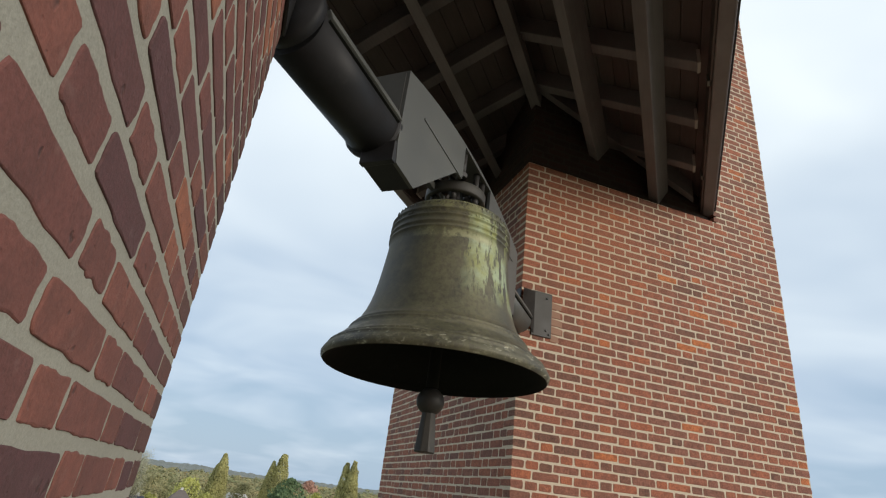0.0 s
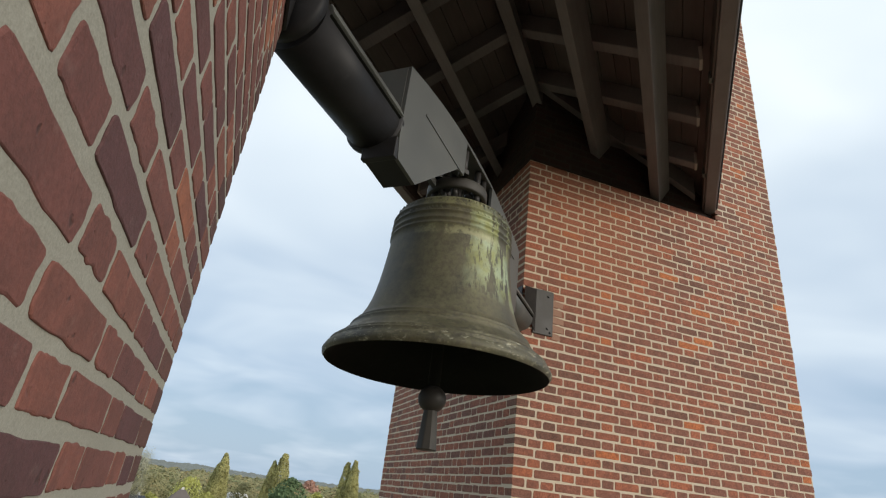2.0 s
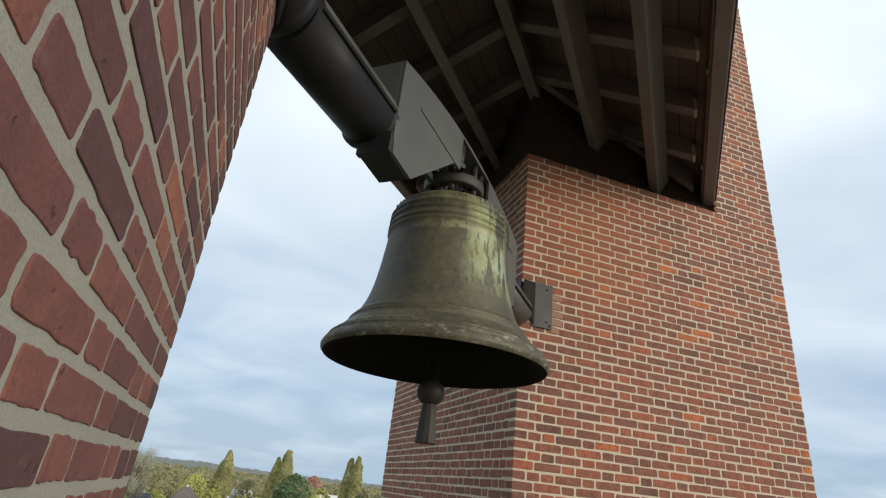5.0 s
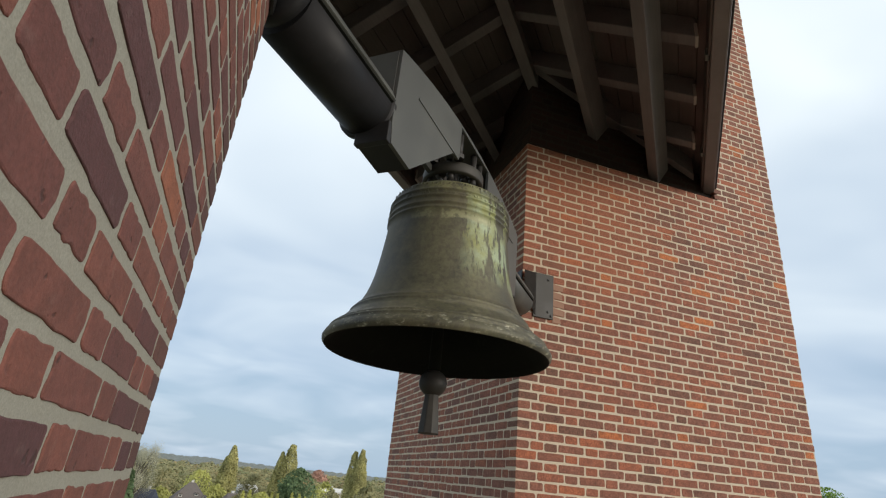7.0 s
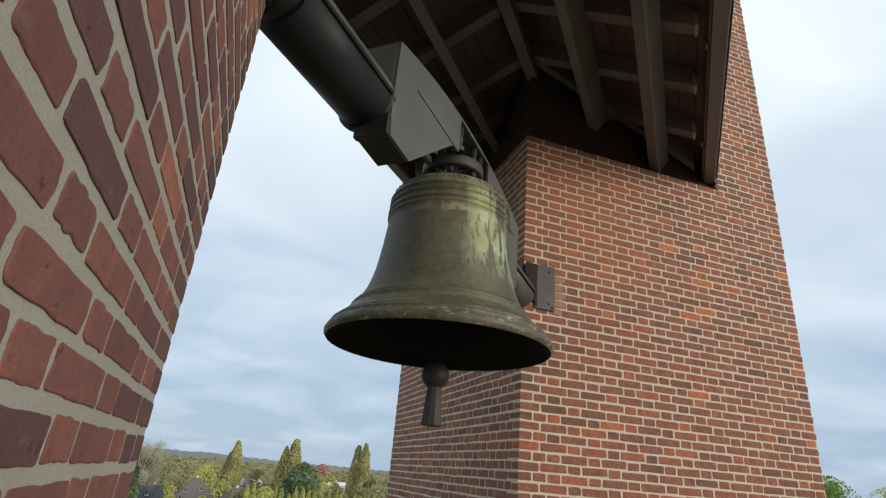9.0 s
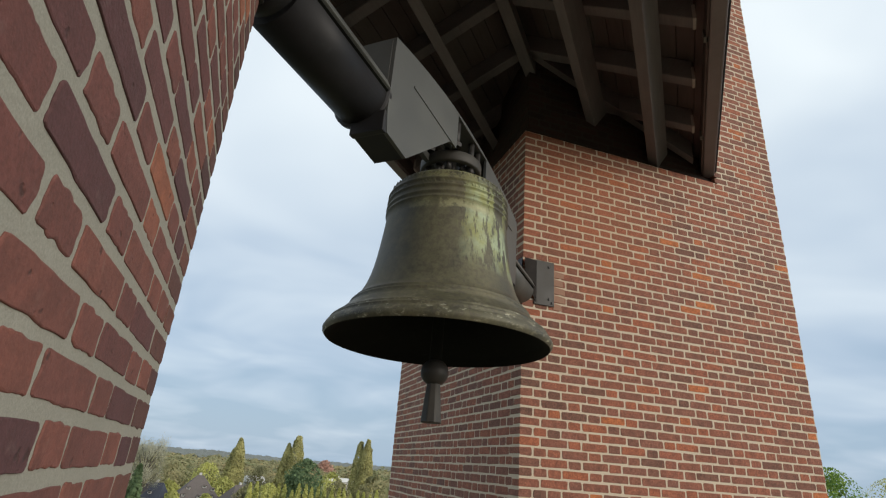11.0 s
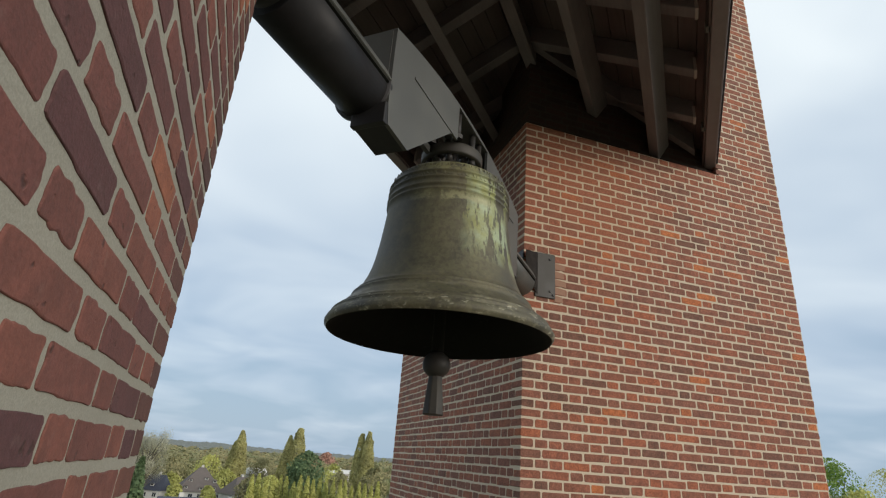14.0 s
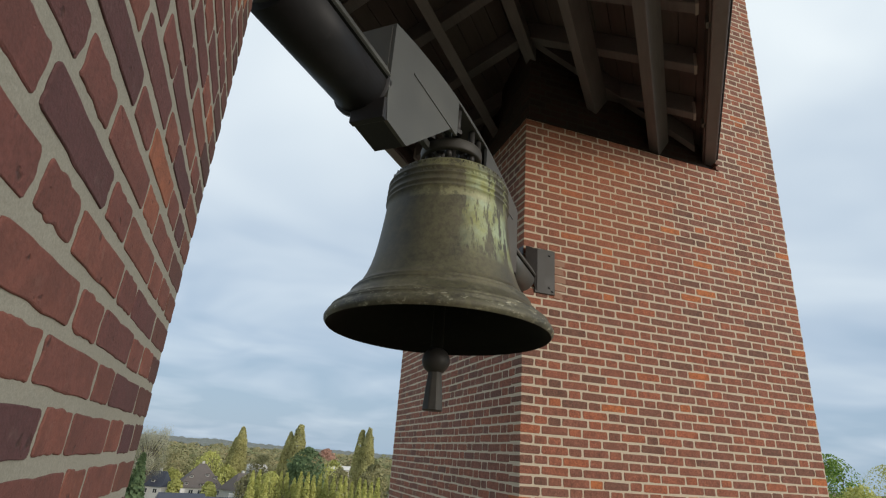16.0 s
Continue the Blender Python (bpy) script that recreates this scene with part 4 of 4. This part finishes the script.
def soft_brick_geo(r, w, h, depth, proud):
    """A hand-moulded brick seen close: rounded corners, a wandering arris and a slightly cushioned face."""
    waves = [(r.uniform(2, 9), r.uniform(0, 6.3), r.uniform(0.15, 0.6)) for _ in range(5)]
    cr = min(w, h) * r.uniform(0.09, 0.16)
    ring = []
    for (cx, cz, a0), n in zip(((w - cr, cr, -90), (w - cr, h - cr, 0), (cr, h - cr, 90), (cr, cr, 180)), (4, 10, 4, 10)):
        for k in range(3):
            a = radians(a0 + 45 * k)
            ring.append((cx + cr * math.cos(a), cz + cr * math.sin(a)))
        nx, nz = {-90: (w, h - cr), 0: (cr, h), 90: (0, cr), 180: (w - cr, 0)}[a0]
        x0, z0 = ring[-1]
        ring += [(x0 + (nx - x0) * k / (n + 1), z0 + (nz - z0) * k / (n + 1)) for k in range(1, n + 1)]
    n = len(ring)
    uneven = []
    for k, (x, z) in enumerate(ring):
        g = 0.0016 * sum(q * math.sin(f * 6.283 * k / n + p) for f, p, q in ((round(f), p, q) for f, p, q in waves)) + r.uniform(-0.0010, 0.0010)
        d = math.hypot(x - w / 2, z - h / 2)
        uneven.append((x + (x - w / 2) / d * g, z + (z - h / 2) / d * g))
    v = [(x, depth, z) for x, z in uneven]
    for inset, y in ((0.0, 0.0012), (0.0010, 0.0003), (0.0030, 0.0)):
        for x, z in uneven:
            d = math.hypot(x - w / 2, z - h / 2)
            v.append((x - (x - w / 2) / d * inset, y - proud + (r.uniform(0, 0.0006) if inset < 0.002 else 0.0), z - (z - h / 2) / d * inset))
    f = [(a * n + k, a * n + (k + 1) % n, (a + 1) * n + (k + 1) % n, (a + 1) * n + k) for a in range(3) for k in range(n)]
    f.append(tuple(range(3 * n, 4 * n)))
    return v, f


def course_bricks(kind, length):
    """Flemish bond from a corner: (start, width, is_corner) for one course. kind 0: three headers first; 1: a three-quarter first."""
    out, x = [], 0.0
    seq = [HDR, HDR, HDR] if kind == 0 else [QTR]
    turn = 0
    while x < length - 0.03:
        w = seq.pop(0) if seq else (STR if turn == 0 else HDR)
        out.append((x, min(w, length - x)))
        x += w + HEAD
        if not seq:
            if len(out) >= (3 if kind == 0 else 1):
                turn = 0 if (len(out) - (3 if kind == 0 else 1)) % 2 == 0 else 1
    return out


class Skin:
    """Bricks on one face: some as parts sharing meshes, the rest joined."""

    def __init__(self, owner, m, piece_mat, field_mat, height, proud, seed, joint, per=2, corner=0.006, bow=0.0024, bevel=0.0026):
        self.owner, self.m, self.pm, self.fm, self.h, self.proud = owner, m, piece_mat, field_mat, height, proud
        self.r, self.per, self.corner, self.bow, self.bevel = random.Random(seed), per, corner, bow, bevel
        self.cache, self.v, self.f, self.count = {}, [], [], 0

    def add(self, x, z, w, single, depth=0.05, variants=7, corner=False):
        r = self.r
        dz, dx, tilt = r.uniform(-0.0022, 0.0022), r.uniform(-0.0025, 0.0025), r.uniform(-0.6, 0.6)
        out = r.uniform(-0.0006, 0.0006)
        if corner:
            dx, tilt, w = -0.0005, 0.0, w - 0.001
        m = Matrix.Translation((x + dx, out, z + dz)) @ Matrix.Rotation(radians(tilt), 4, "Y")
        if single:
            key = (round(w, 3), round(depth, 3), r.randrange(variants), corner)
            if key not in self.cache:
                geo = soft_brick_geo(r, w, self.h, depth, self.proud) if self.per > 2 else brick_geo(r, w, self.h, self.bevel, depth, self.proud, self.corner, self.bow, self.per)
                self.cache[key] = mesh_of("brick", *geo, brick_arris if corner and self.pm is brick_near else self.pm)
            ob = new("brick", self.cache[key])
            ob.parent = self.owner
            ob.matrix_local = self.m @ m
            self.count += 1
        else:
            v, f = brick_geo(r, w, self.h, self.bevel, depth, self.proud, self.corner, self.bow, 2)
            k, q = len(self.v), self.m @ m
            self.v += [q @ Vector(p) for p in v]
            self.f += [tuple(i + k for i in face) for face in f]

    def done(self):
        if self.v:
            ob = new("brick_field", mesh_of("brick_field", self.v, self.f, self.fm))
            ob.parent = self.owner
            tagged(ob, "red-brown bricks laid in alternating headers and stretchers", kind="stuff")


# near pier: x runs back from its corner along the face
BH, STRETCH, LIFT = 0.0482, 0.945, 0.0660
near = Skin(wall_pier, pose(PIER_X, PIER_Y, 0) @ Matrix.Rotation(radians(90), 4, "Z") @ Matrix.Diagonal((-1, 1, 1, 1)), brick_near, brick_near, BH, 0.0, 11, 0.02, per=4, corner=0.006, bow=0.0026, bevel=0.0014)


def along(x):
    """The bond is laid a little wider away from the corner."""
    return x * STRETCH + 0.085 * max(0.0, x - 0.6)


SLIP = {-1: -0.011, 0: -0.005, 1: -0.007, 2: 0.010, 3: 0.001, 4: 0.013, 5: 0.012, 6: 0.012}  # how far each course strays along the wall
for c in range(-9, 27):
    kind = 1 if c % 2 == 0 else 0
    z = 0.0787 + c * LIFT - BH
    for i, (x, w) in enumerate(course_bricks(kind, 1.62)):
        slip = SLIP.get(c, near.r.uniform(-0.008, 0.008))
        x0, x1 = along(x) + (slip if i else 0.0), along(x + w) + slip
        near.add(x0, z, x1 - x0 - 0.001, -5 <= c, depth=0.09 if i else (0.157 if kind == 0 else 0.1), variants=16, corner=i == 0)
near.done()

# far tower
BH2 = 0.0530
front = Skin(wall_tower, pose(TOW_X, TOW_Y, 0), brick_piece, brick_field, BH2, 0.0, 21, 0.016)
side = Skin(wall_tower, pose(TOW_X, TOW_Y, 0) @ Matrix.Rotation(radians(90), 4, "Z") @ Matrix.Diagonal((1, -1, 1, 1)), brick_side, brick_side_field, BH2, 0.0, 22, 0.016)
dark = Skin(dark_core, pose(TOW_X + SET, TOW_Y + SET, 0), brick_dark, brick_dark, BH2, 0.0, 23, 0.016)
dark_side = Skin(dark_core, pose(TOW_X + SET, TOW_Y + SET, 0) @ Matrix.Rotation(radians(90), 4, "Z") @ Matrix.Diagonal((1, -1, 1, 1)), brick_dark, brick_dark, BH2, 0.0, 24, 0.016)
front_w, side_w = TOW_R - TOW_X, TOW_B - TOW_Y
for c in range(-17, 95):
    kind = 0 if c % 2 == 0 else 1
    z = 0.300 - BH2 / 2 + c * COURSE
    low = z + BH2 < CUT + 0.01
    for i, (x, w) in enumerate(course_bricks(kind, front_w)):
        if not low and x + TOW_X < 3.865:
            x, w = 3.865 - TOW_X, x + w - (3.865 - TOW_X)
        if w > 0.03:
            front.add(x, z, w, 0.2 < z < 2.5 and x < 1.15 and front.count < 300, depth=0.05 if i else (0.157 if kind == 0 else 0.1), corner=i == 0)
    if low:
        for i, (x, w) in enumerate(course_bricks(1 - kind, side_w)):
            if i:
                side.add(x, z, w, -0.6 < z < 1.3 and x < 2.0 and side.count < 300)
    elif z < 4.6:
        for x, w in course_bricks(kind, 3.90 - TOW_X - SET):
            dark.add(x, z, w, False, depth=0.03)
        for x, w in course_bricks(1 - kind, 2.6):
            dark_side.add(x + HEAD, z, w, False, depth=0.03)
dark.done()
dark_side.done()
front.done()
side.done()
